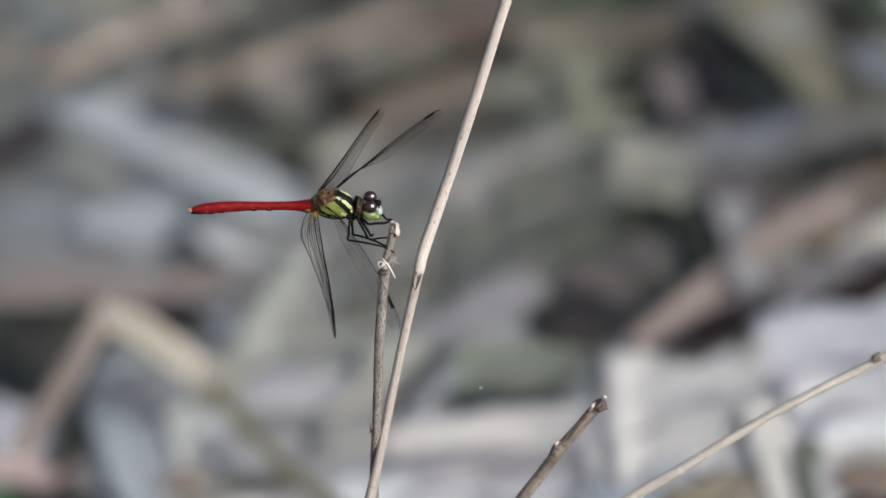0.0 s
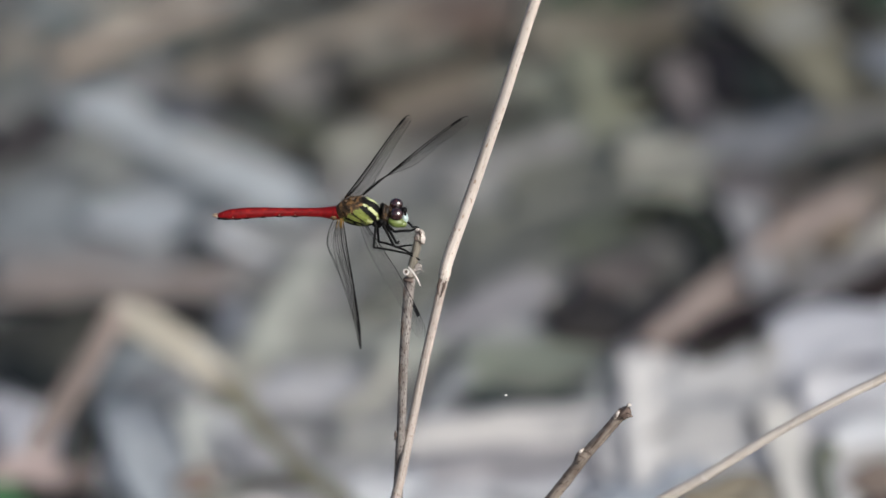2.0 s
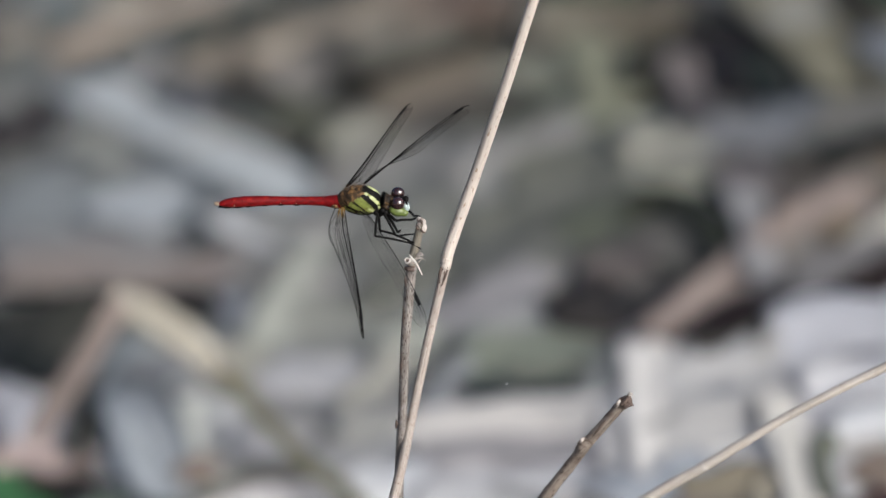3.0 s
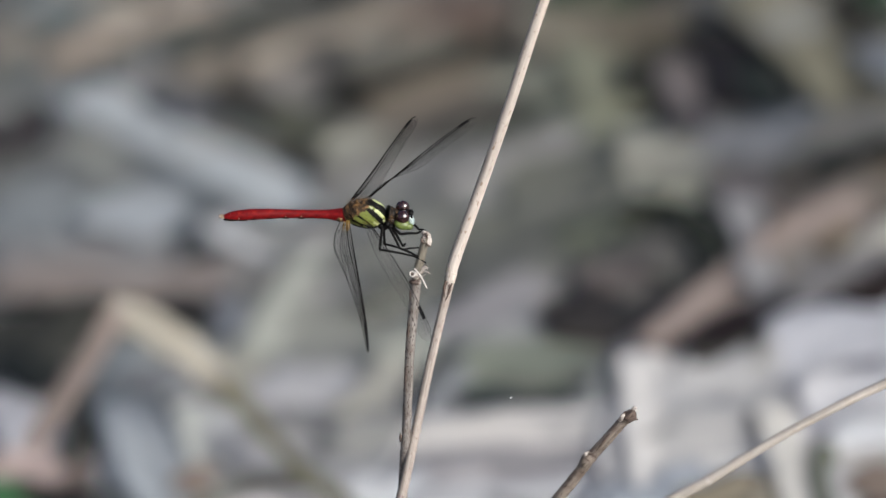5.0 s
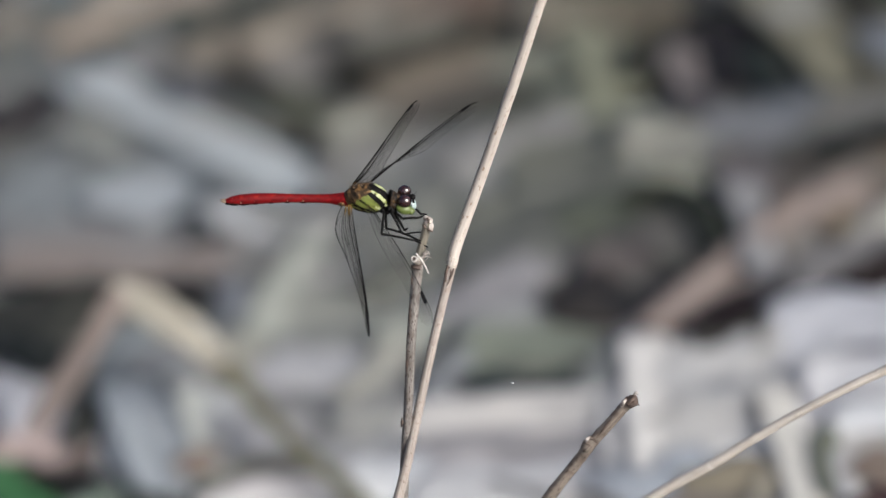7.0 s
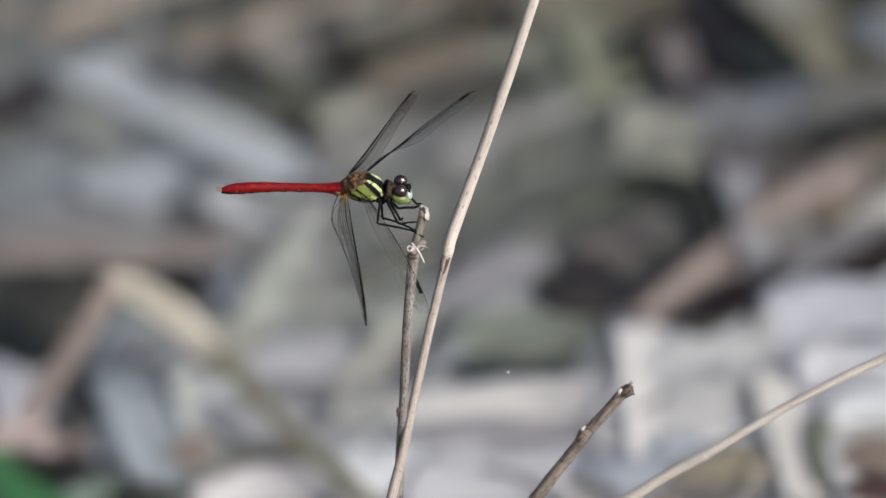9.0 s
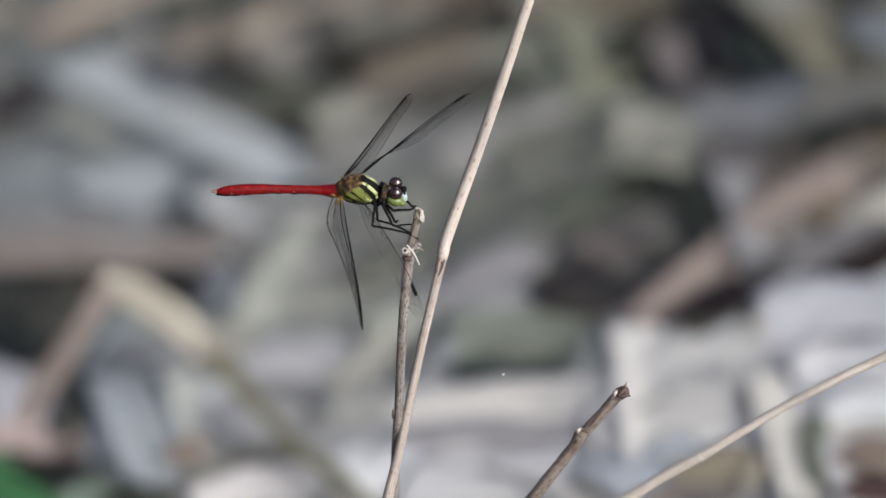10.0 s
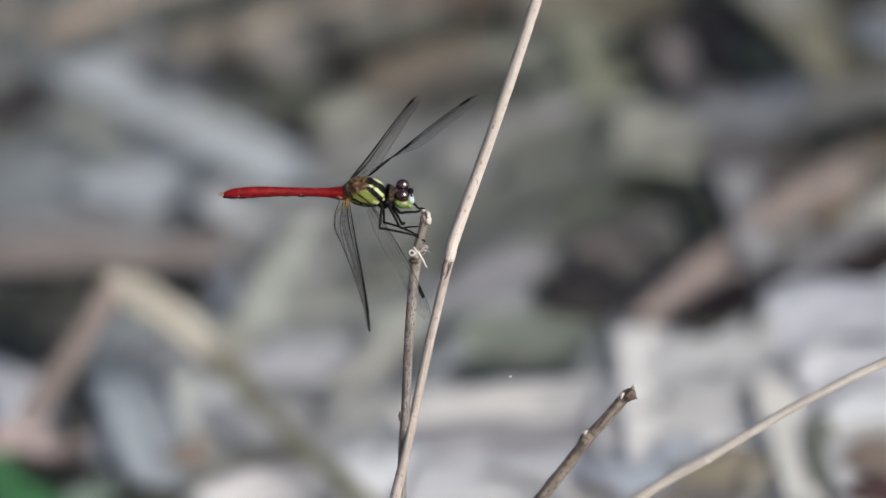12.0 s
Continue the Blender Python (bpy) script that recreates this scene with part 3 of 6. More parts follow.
fallen(((-0.1051, 0.3488, -0.0497), (-0.0951, 0.3466, -0.0475), (-0.0799, 0.3334, -0.0441)), 0.0173, (0.47, 0.44, 0.43), "broad pale grey dry reed leaf on the litter")
fallen(((-0.1047, 0.3385, -0.0496), (-0.0952, 0.3363, -0.0475), (-0.0803, 0.3244, -0.0442)), 0.0172, (0.39, 0.36, 0.36), "broad dull grey dry reed leaf on the litter")
fallen(((-0.0454, 0.3403, -0.0365), (-0.0283, 0.3352, -0.0328), (-0.0112, 0.3283, -0.0290)), 0.0174, (0.41, 0.4, 0.37), "broad pale grey dry reed leaf on the litter")
fallen(((-0.0452, 0.3269, -0.0365), (-0.0279, 0.3209, -0.0327), (-0.0108, 0.3171, -0.0289)), 0.0171, (0.37, 0.36, 0.33), "broad dull grey dry reed leaf on the litter")
fallen(((-0.0451, 0.3186, -0.0364), (-0.0277, 0.3107, -0.0326), (-0.0103, 0.3042, -0.0288)), 0.0172, (0.45, 0.45, 0.41), "broad pale grey dry reed leaf on the litter")
fallen(((-0.0458, 0.3066, -0.0366), (-0.0284, 0.3065, -0.0328), (-0.0110, 0.3013, -0.0289)), 0.0213, (0.43, 0.42, 0.4), "broad pale grey dry reed leaf on the litter")
fallen(((-0.0440, 0.2889, -0.0362), (-0.0271, 0.2879, -0.0325), (-0.0105, 0.2861, -0.0288)), 0.0208, (0.44, 0.43, 0.41), "broad pale grey dry reed leaf on the litter")
fallen(((-0.0652, 0.2868, -0.0409), (-0.0468, 0.2802, -0.0368), (-0.0272, 0.2687, -0.0325)), 0.0180, (0.47, 0.46, 0.43), "broad pale grey dry reed leaf on the litter")
fallen(((-0.0650, 0.2783, -0.0408), (-0.0467, 0.2666, -0.0368), (-0.0274, 0.2577, -0.0325)), 0.0178, (0.45, 0.44, 0.41), "broad pale grey dry reed leaf on the litter")
fallen(((-0.1096, 0.5497, -0.0500), (-0.1026, 0.5593, -0.0485), (-0.0971, 0.5729, -0.0473)), 0.0088, (0.31, 0.28, 0.24), "dull olive dry reed leaf on the litter")
fallen(((-0.1015, 0.5850, -0.0482), (-0.0956, 0.5689, -0.0469), (-0.0894, 0.5609, -0.0456)), 0.0130, (0.23, 0.26, 0.26), "broad dull blue-grey dry reed leaf on the litter")
# dark piece: shade between leaves put into the leaf colour
fallen(((-0.1002, 0.5447, -0.0478), (-0.0951, 0.5513, -0.0466), (-0.0914, 0.5598, -0.0458)), 0.0059, (0.074, 0.081, 0.073), "very dark grey reed leaf on litter, toned as shade")
fallen(((-0.0960, 0.5370, -0.0460), (-0.0869, 0.5435, -0.0440), (-0.0758, 0.5497, -0.0416), (-0.0555, 0.5539, -0.0371)), 0.0090, (0.42, 0.35, 0.29), "broad pale tan dry reed leaf on the litter")
fallen(((-0.0921, 0.5504, -0.0460), (-0.0891, 0.5376, -0.0453), (-0.0880, 0.5242, -0.0451)), 0.0055, (0.081, 0.079, 0.064), "very dark olive reed leaf on litter, toned as shade")
fallen(((-0.1008, 0.5245, -0.0481), (-0.0959, 0.5349, -0.0470), (-0.0918, 0.5393, -0.0461)), 0.0089, (0.17, 0.18, 0.18), "dull blue-grey dry reed leaf on the litter")
fallen(((-0.0793, 0.5283, -0.0433), (-0.0735, 0.5345, -0.0421), (-0.0656, 0.5345, -0.0403), (-0.0606, 0.5449, -0.0392)), 0.0127, (0.12, 0.13, 0.11), "broad dark half rotten grey reed leaf on the litter")
fallen(((-0.0662, 0.5312, -0.0403), (-0.0644, 0.5367, -0.0399), (-0.0619, 0.5436, -0.0393)), 0.0059, (0.07, 0.081, 0.069), "very dark grey reed leaf on litter, toned as shade")
fallen(((-0.0632, 0.5111, -0.0396), (-0.0574, 0.5188, -0.0383), (-0.0512, 0.5231, -0.0370)), 0.0113, (0.23, 0.2, 0.16), "broad dull pinkish dry reed leaf on the litter")
fallen(((-0.0513, 0.5047, -0.0370), (-0.0482, 0.5120, -0.0363), (-0.0458, 0.5243, -0.0358)), 0.0056, (0.16, 0.13, 0.1), "dark half rotten tan reed leaf on the litter")
# dark band, gap shade laid as a near-black leaf
fallen(((-0.0616, 0.5296, -0.0385), (-0.0486, 0.5374, -0.0356), (-0.0355, 0.5406, -0.0327), (-0.0197, 0.5412, -0.0292)), 0.0073, (0.054, 0.059, 0.047), "very dark olive reed leaf on litter, toned as shade")
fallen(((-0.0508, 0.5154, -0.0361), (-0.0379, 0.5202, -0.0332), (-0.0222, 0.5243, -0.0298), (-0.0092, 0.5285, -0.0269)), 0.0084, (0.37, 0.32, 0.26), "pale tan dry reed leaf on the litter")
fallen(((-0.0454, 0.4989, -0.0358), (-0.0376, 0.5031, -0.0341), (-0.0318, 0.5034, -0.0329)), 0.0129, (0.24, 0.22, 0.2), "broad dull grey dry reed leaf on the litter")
fallen(((-0.0358, 0.5119, -0.0334), (-0.0306, 0.5138, -0.0323), (-0.0254, 0.5138, -0.0311)), 0.0092, (0.056, 0.055, 0.049), "broad very dark grey reed leaf on litter, toned as shade")
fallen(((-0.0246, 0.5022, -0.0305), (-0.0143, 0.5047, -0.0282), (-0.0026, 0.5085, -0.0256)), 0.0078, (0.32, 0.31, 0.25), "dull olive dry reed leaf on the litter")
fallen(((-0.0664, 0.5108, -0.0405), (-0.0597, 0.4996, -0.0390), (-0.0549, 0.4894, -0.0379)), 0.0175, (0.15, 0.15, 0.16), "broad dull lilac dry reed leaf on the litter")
# next two: dark olive tones stand in for shade between neighbours
fallen(((-0.0578, 0.5040, -0.0384), (-0.0519, 0.4985, -0.0371), (-0.0452, 0.4890, -0.0356), (-0.0399, 0.4795, -0.0345)), 0.0109, (0.044, 0.043, 0.033), "broad very dark olive reed leaf on litter, toned as shade")
fallen(((-0.0439, 0.4852, -0.0353), (-0.0360, 0.4745, -0.0336), (-0.0282, 0.4645, -0.0319)), 0.0117, (0.12, 0.12, 0.077), "broad very dark olive reed leaf on litter, toned as shade")
fallen(((-0.0523, 0.4846, -0.0372), (-0.0470, 0.4779, -0.0360), (-0.0424, 0.4701, -0.0350)), 0.0063, (0.23, 0.24, 0.21), "dull olive dry reed leaf on the litter")
fallen(((-0.0784, 0.5208, -0.0431), (-0.0719, 0.5230, -0.0417), (-0.0674, 0.5262, -0.0407)), 0.0119, (0.25, 0.24, 0.24), "broad dull grey dry reed leaf on the litter")
fallen(((-0.0896, 0.5214, -0.0452), (-0.0766, 0.5008, -0.0424), (-0.0631, 0.4770, -0.0394), (-0.0498, 0.4551, -0.0365), (-0.0328, 0.4256, -0.0327)), 0.0167, (0.56, 0.59, 0.59), "broad bleached pale blue-grey dry reed leaf on the litter")
fallen(((-0.0901, 0.4954, -0.0457), (-0.0800, 0.4827, -0.0434), (-0.0701, 0.4717, -0.0412)), 0.0153, (0.42, 0.42, 0.37), "broad dull grey dry reed leaf on the litter")
fallen(((-0.0768, 0.4843, -0.0427), (-0.0654, 0.4648, -0.0402), (-0.0535, 0.4437, -0.0376)), 0.0066, (0.35, 0.38, 0.39), "dull blue-grey dry reed leaf on the litter")
# maroon dark gap, its shade painted as this leaf
fallen(((-0.1069, 0.4900, -0.0492), (-0.1000, 0.4983, -0.0477), (-0.0954, 0.5086, -0.0466)), 0.0113, (0.028, 0.019, 0.019), "broad very dark maroon reed leaf on litter, toned as shade")
fallen(((-0.0976, 0.5043, -0.0471), (-0.0932, 0.5123, -0.0462), (-0.0900, 0.5209, -0.0455)), 0.0077, (0.075, 0.077, 0.075), "dark half rotten grey reed leaf on the litter")
fallen(((-0.0932, 0.4797, -0.0463), (-0.0914, 0.4929, -0.0459), (-0.0901, 0.5049, -0.0457)), 0.0052, (0.14, 0.14, 0.14), "dull blue-grey dry reed leaf on the litter")
fallen(((-0.0866, 0.4623, -0.0447), (-0.0815, 0.4648, -0.0436), (-0.0764, 0.4666, -0.0425)), 0.0094, (0.2, 0.21, 0.2), "broad dark half rotten grey reed leaf on the litter")
fallen(((-0.0800, 0.4564, -0.0434), (-0.0687, 0.4419, -0.0409), (-0.0615, 0.4324, -0.0393)), 0.0236, (0.52, 0.55, 0.56), "broad pale blue-grey dry reed leaf on the litter")
fallen(((-0.1053, 0.4623, -0.0490), (-0.0934, 0.4551, -0.0464), (-0.0829, 0.4440, -0.0440)), 0.0243, (0.32, 0.34, 0.34), "broad dull lilac dry reed leaf on the litter")
fallen(((-0.0567, 0.4449, -0.0381), (-0.0583, 0.4305, -0.0385), (-0.0593, 0.4165, -0.0387)), 0.0053, (0.15, 0.16, 0.16), "dark half rotten blue-grey reed leaf on the litter")
fallen(((-0.0533, 0.4345, -0.0375), (-0.0454, 0.4186, -0.0358), (-0.0357, 0.4051, -0.0337)), 0.0155, (0.62, 0.62, 0.61), "broad pale blue-grey dry reed leaf on the litter")
fallen(((-0.1058, 0.4397, -0.0491), (-0.0876, 0.4311, -0.0451), (-0.0618, 0.4150, -0.0394)), 0.0152, (0.35, 0.34, 0.33), "broad dull grey dry reed leaf on the litter")
fallen(((-0.1052, 0.4244, -0.0489), (-0.0846, 0.4162, -0.0444), (-0.0667, 0.4062, -0.0405), (-0.0508, 0.4003, -0.0370)), 0.0169, (0.34, 0.29, 0.26), "broad dull pinkish dry reed leaf on the litter")
fallen(((-0.0468, 0.4256, -0.0359), (-0.0403, 0.4159, -0.0345), (-0.0332, 0.4041, -0.0329)), 0.0045, (0.27, 0.27, 0.24), "narrow dull grey dry reed leaf on the litter")
fallen(((-0.0288, 0.4014, -0.0320), (-0.0349, 0.3895, -0.0333), (-0.0397, 0.3712, -0.0344), (-0.0444, 0.3574, -0.0354)), 0.0126, (0.4, 0.41, 0.36), "broad pale olive dry reed leaf on the litter")
fallen(((-0.0449, 0.3871, -0.0357), (-0.0401, 0.3982, -0.0346), (-0.0357, 0.4051, -0.0337)), 0.0080, (0.24, 0.23, 0.21), "dull grey dry reed leaf on the litter")
fallen(((-0.0525, 0.3894, -0.0372), (-0.0478, 0.3749, -0.0362), (-0.0476, 0.3617, -0.0361)), 0.0062, (0.42, 0.43, 0.46), "pale lilac dry reed leaf on the litter")
fallen(((-0.0286, 0.3869, -0.0321), (-0.0186, 0.3910, -0.0299), (-0.0112, 0.4054, -0.0282)), 0.0121, (0.19, 0.19, 0.17), "broad dull grey dry reed leaf on the litter")
# next four: dark under-edges of leaves, shade put into near-black colour
fallen(((-0.1049, 0.3971, -0.0487), (-0.0916, 0.3938, -0.0458), (-0.0778, 0.3977, -0.0427)), 0.0150, (0.048, 0.047, 0.038), "broad very dark grey reed leaf on litter, toned as shade")
fallen(((-0.1036, 0.3775, -0.0484), (-0.0959, 0.3739, -0.0467), (-0.0873, 0.3584, -0.0448)), 0.0137, (0.022, 0.024, 0.019), "broad very dark grey reed leaf on litter, toned as shade")
fallen(((-0.0937, 0.3810, -0.0462), (-0.0849, 0.3805, -0.0443), (-0.0800, 0.3855, -0.0432)), 0.0112, (0.068, 0.067, 0.055), "broad very dark grey reed leaf on litter, toned as shade")
fallen(((-0.0658, 0.3956, -0.0401), (-0.0581, 0.3885, -0.0384), (-0.0505, 0.3856, -0.0367)), 0.0097, (0.036, 0.033, 0.029), "broad very dark grey reed leaf on litter, toned as shade")
fallen(((-0.0772, 0.3497, -0.0427), (-0.0735, 0.3653, -0.0419), (-0.0690, 0.3734, -0.0410)), 0.0081, (0.23, 0.25, 0.26), "dull blue-grey dry reed leaf on the litter")
fallen(((-0.0700, 0.3623, -0.0412), (-0.0617, 0.3498, -0.0393), (-0.0553, 0.3397, -0.0379)), 0.0123, (0.31, 0.31, 0.31), "broad pale blue-grey dry reed leaf on the litter")
fallen(((-0.0721, 0.3467, -0.0413), (-0.0685, 0.3238, -0.0405), (-0.0646, 0.3052, -0.0397), (-0.0603, 0.2866, -0.0387)), 0.0156, (0.45, 0.48, 0.5), "broad bleached pale blue-grey dry reed leaf on the litter")
fallen(((-0.0606, 0.3461, -0.0389), (-0.0569, 0.3273, -0.0381), (-0.0540, 0.3063, -0.0375)), 0.0080, (0.86, 0.86, 0.77), "bleached pale olive dry reed leaf on the litter")
fallen(((-0.0549, 0.3185, -0.0377), (-0.0474, 0.3131, -0.0360), (-0.0380, 0.2977, -0.0340)), 0.0132, (0.54, 0.53, 0.54), "broad bleached pale lilac dry reed leaf on the litter")
fallen(((-0.0785, 0.3522, -0.0425), (-0.0805, 0.3374, -0.0430), (-0.0824, 0.3171, -0.0434)), 0.0080, (0.054, 0.053, 0.041), "very dark olive reed leaf on litter, toned as shade")
fallen(((-0.1038, 0.3656, -0.0483), (-0.0964, 0.3507, -0.0466), (-0.0918, 0.3301, -0.0456)), 0.0123, (0.71, 0.7, 0.72), "broad bleached pale lilac dry reed leaf on the litter")
fallen(((-0.1019, 0.3279, -0.0477), (-0.0918, 0.3233, -0.0455), (-0.0823, 0.3134, -0.0434)), 0.0134, (0.7, 0.56, 0.5), "broad pale pinkish dry reed leaf on the litter")
fallen(((-0.0946, 0.3150, -0.0461), (-0.0866, 0.3114, -0.0443), (-0.0779, 0.3103, -0.0424)), 0.0060, (0.16, 0.12, 0.1), "dark half rotten pinkish reed leaf on the litter")
# gap by the green leaf: two near-black pieces hold its shade
fallen(((-0.0908, 0.3093, -0.0451), (-0.0826, 0.3009, -0.0433), (-0.0745, 0.2956, -0.0415)), 0.0108, (0.021, 0.019, 0.014), "broad very dark grey reed leaf on litter, toned as shade")
fallen(((-0.0855, 0.2973, -0.0439), (-0.0824, 0.2959, -0.0432), (-0.0775, 0.2942, -0.0422)), 0.0081, (0.034, 0.03, 0.025), "very dark grey reed leaf on litter, toned as shade")
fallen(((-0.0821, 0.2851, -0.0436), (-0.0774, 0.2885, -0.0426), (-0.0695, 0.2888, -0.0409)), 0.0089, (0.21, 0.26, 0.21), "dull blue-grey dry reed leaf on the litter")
# low gap, its shade given by the olive colour
fallen(((-0.0719, 0.2885, -0.0412), (-0.0645, 0.2824, -0.0396), (-0.0582, 0.2747, -0.0382)), 0.0088, (0.073, 0.076, 0.057), "very dark olive reed leaf on litter, toned as shade")
fallen(((-0.0590, 0.2948, -0.0384), (-0.0557, 0.2983, -0.0377), (-0.0515, 0.3014, -0.0367)), 0.0093, (0.28, 0.22, 0.18), "broad dull tan dry reed leaf on the litter")
fallen(((-0.0561, 0.2872, -0.0379), (-0.0482, 0.2875, -0.0362), (-0.0391, 0.2912, -0.0342)), 0.0100, (0.3, 0.29, 0.23), "broad dull olive dry reed leaf on the litter")
fallen(((-0.0464, 0.2869, -0.0356), (-0.0385, 0.2883, -0.0339), (-0.0306, 0.2898, -0.0321)), 0.0067, (0.16, 0.15, 0.13), "dark half rotten grey reed leaf on the litter")
fallen(((-0.0539, 0.2714, -0.0373), (-0.0419, 0.2750, -0.0346), (-0.0262, 0.2713, -0.0312)), 0.0156, (0.76, 0.72, 0.7), "broad bleached pale cream dry reed leaf on the litter")
fallen(((-0.0430, 0.3442, -0.0350), (-0.0305, 0.3336, -0.0323), (-0.0176, 0.3262, -0.0294)), 0.0197, (0.6, 0.59, 0.59), "broad bleached pale lilac dry reed leaf on the litter")
fallen(((-0.0514, 0.3651, -0.0370), (-0.0456, 0.3509, -0.0357), (-0.0414, 0.3375, -0.0348)), 0.0069, (0.47, 0.46, 0.39), "pale olive dry reed leaf on the litter")
fallen(((-0.0435, 0.3353, -0.0351), (-0.0351, 0.3088, -0.0333), (-0.0270, 0.2870, -0.0315)), 0.0046, (0.35, 0.34, 0.35), "narrow pale lilac dry reed leaf on the litter")
fallen(((-0.0335, 0.3256, -0.0329), (-0.0279, 0.3139, -0.0317), (-0.0235, 0.3021, -0.0307)), 0.0065, (0.24, 0.24, 0.24), "dull blue-grey dry reed leaf on the litter")
fallen(((-0.0278, 0.3069, -0.0317), (-0.0180, 0.3005, -0.0295), (-0.0101, 0.2997, -0.0278)), 0.0120, (0.56, 0.55, 0.49), "broad bleached pale olive dry reed leaf on the litter")
fallen(((-0.0307, 0.2956, -0.0323), (-0.0227, 0.2879, -0.0305), (-0.0112, 0.2868, -0.0280)), 0.0098, (0.44, 0.44, 0.44), "broad pale blue-grey dry reed leaf on the litter")
fallen(((-0.0263, 0.2789, -0.0312), (-0.0166, 0.2718, -0.0290), (-0.0051, 0.2705, -0.0265)), 0.0177, (0.86, 0.86, 0.86), "broad bleached pale lilac dry reed leaf on the litter")
fallen(((-0.0714, 0.2778, 0.0123), (-0.0777, 0.2781, 0.0009), (-0.0842, 0.2797, -0.0105), (-0.0913, 0.2801, -0.0221)), 0.0053, (0.29, 0.24, 0.22), "pale pinkish folded reed leaf raised over litter", RAISED)
fallen(((-0.0730, 0.2992, 0.0019), (-0.0666, 0.3118, -0.0067), (-0.0596, 0.3226, -0.0171), (-0.0536, 0.3241, -0.0238), (-0.0474, 0.3151, -0.0264)), 0.0079, (0.29, 0.27, 0.23), "bleached pale tan folded reed leaf raised over litter", RAISED)
fallen(((-0.0499, 0.3203, -0.0250), (-0.0411, 0.3009, -0.0270), (-0.0323, 0.2816, -0.0271), (-0.0225, 0.2606, -0.0259), (-0.0152, 0.2445, -0.0253)), 0.0036, (0.21, 0.2, 0.12), "narrow olive leaf stalk bent onto the litter", RAISED)
fallen(((-0.1078, 0.3222, -0.0486), (-0.0974, 0.3044, -0.0463), (-0.0911, 0.2916, -0.0449), (-0.0860, 0.2737, -0.0438)), 0.0135, (0.074, 0.21, 0.079), "fresh green leaf blade among the dry litter")
fallen(((-0.0236, 0.3151, -0.0309), (-0.0169, 0.3262, -0.0294), (-0.0121, 0.3397, -0.0283)), 0.0093, (0.38, 0.37, 0.32), "broad dull olive dry reed leaf on the litter")
fallen(((-0.0125, 0.3004, -0.0281), (0.0039, 0.2940, -0.0245), (0.0208, 0.2899, -0.0208), (0.0377, 0.2850, -0.0171)), 0.0177, (0.81, 0.77, 0.72), "broad bleached pale cream dry reed leaf on the litter")
fallen(((-0.0106, 0.2832, -0.0279), (0.0087, 0.2761, -0.0236), (0.0410, 0.2653, -0.0165)), 0.0161, (0.4, 0.38, 0.38), "broad bleached pale grey dry reed leaf on the litter")
fallen(((-0.0105, 0.2631, -0.0278), (0.0087, 0.2580, -0.0236), (0.0266, 0.2532, -0.0197)), 0.0184, (0.7, 0.69, 0.69), "broad bleached pale lilac dry reed leaf on the litter")
fallen(((-0.0069, 0.2726, -0.0267), (0.0003, 0.2721, -0.0251), (0.0075, 0.2721, -0.0235)), 0.0101, (0.61, 0.58, 0.57), "broad bleached pale grey dry reed leaf on the litter")
fallen(((0.0021, 0.3179, -0.0249), (0.0088, 0.3080, -0.0234), (0.0160, 0.3030, -0.0218), (0.0257, 0.3025, -0.0197)), 0.0098, (0.064, 0.075, 0.065), "broad dark half rotten grey reed leaf on the litter")
fallen(((-0.0004, 0.3314, -0.0258), (0.0137, 0.3277, -0.0227), (0.0271, 0.3172, -0.0197)), 0.0184, (0.28, 0.3, 0.24), "broad dark half rotten olive reed leaf on the litter")
fallen(((-0.0065, 0.3069, -0.0269), (-0.0025, 0.3186, -0.0260), (0.0021, 0.3290, -0.0251)), 0.0067, (0.27, 0.28, 0.29), "dull lilac dry reed leaf on the litter")
fallen(((0.0279, 0.2979, -0.0192), (0.0309, 0.3049, -0.0186), (0.0327, 0.3154, -0.0182)), 0.0050, (0.26, 0.27, 0.26), "dull grey dry reed leaf on the litter")
fallen(((-0.0041, 0.3467, -0.0262), (0.0064, 0.3549, -0.0239), (0.0182, 0.3674, -0.0213)), 0.0146, (0.27, 0.26, 0.27), "broad pale lilac dry reed leaf on the litter")
fallen(((0.0002, 0.3379, -0.0255), (0.0100, 0.3419, -0.0233), (0.0187, 0.3437, -0.0214)), 0.0095, (0.4, 0.4, 0.39), "broad pale grey dry reed leaf on the litter")
fallen(((-0.0197, 0.3648, -0.0300), (-0.0110, 0.3724, -0.0281), (-0.0023, 0.3801, -0.0262)), 0.0187, (0.14, 0.14, 0.12), "broad dull grey dry reed leaf on the litter")
fallen(((-0.0183, 0.3410, -0.0297), (-0.0109, 0.3433, -0.0280), (-0.0023, 0.3465, -0.0261)), 0.0141, (0.39, 0.4, 0.35), "broad dull grey dry reed leaf on the litter")
# dark gap: shade between leaves painted as a near-black leaf
fallen(((0.0211, 0.3375, -0.0205), (0.0273, 0.3447, -0.0192), (0.0341, 0.3508, -0.0177)), 0.0118, (0.025, 0.022, 0.022), "broad very dark grey reed leaf on litter, toned as shade")
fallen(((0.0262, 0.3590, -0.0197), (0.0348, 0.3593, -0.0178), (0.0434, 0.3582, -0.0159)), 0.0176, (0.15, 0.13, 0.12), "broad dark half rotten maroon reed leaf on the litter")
# a second gap, its shade likewise in the colour
fallen(((0.0363, 0.3304, -0.0172), (0.0426, 0.3376, -0.0158), (0.0500, 0.3451, -0.0142)), 0.0081, (0.033, 0.033, 0.035), "very dark grey reed leaf on litter, toned as shade")
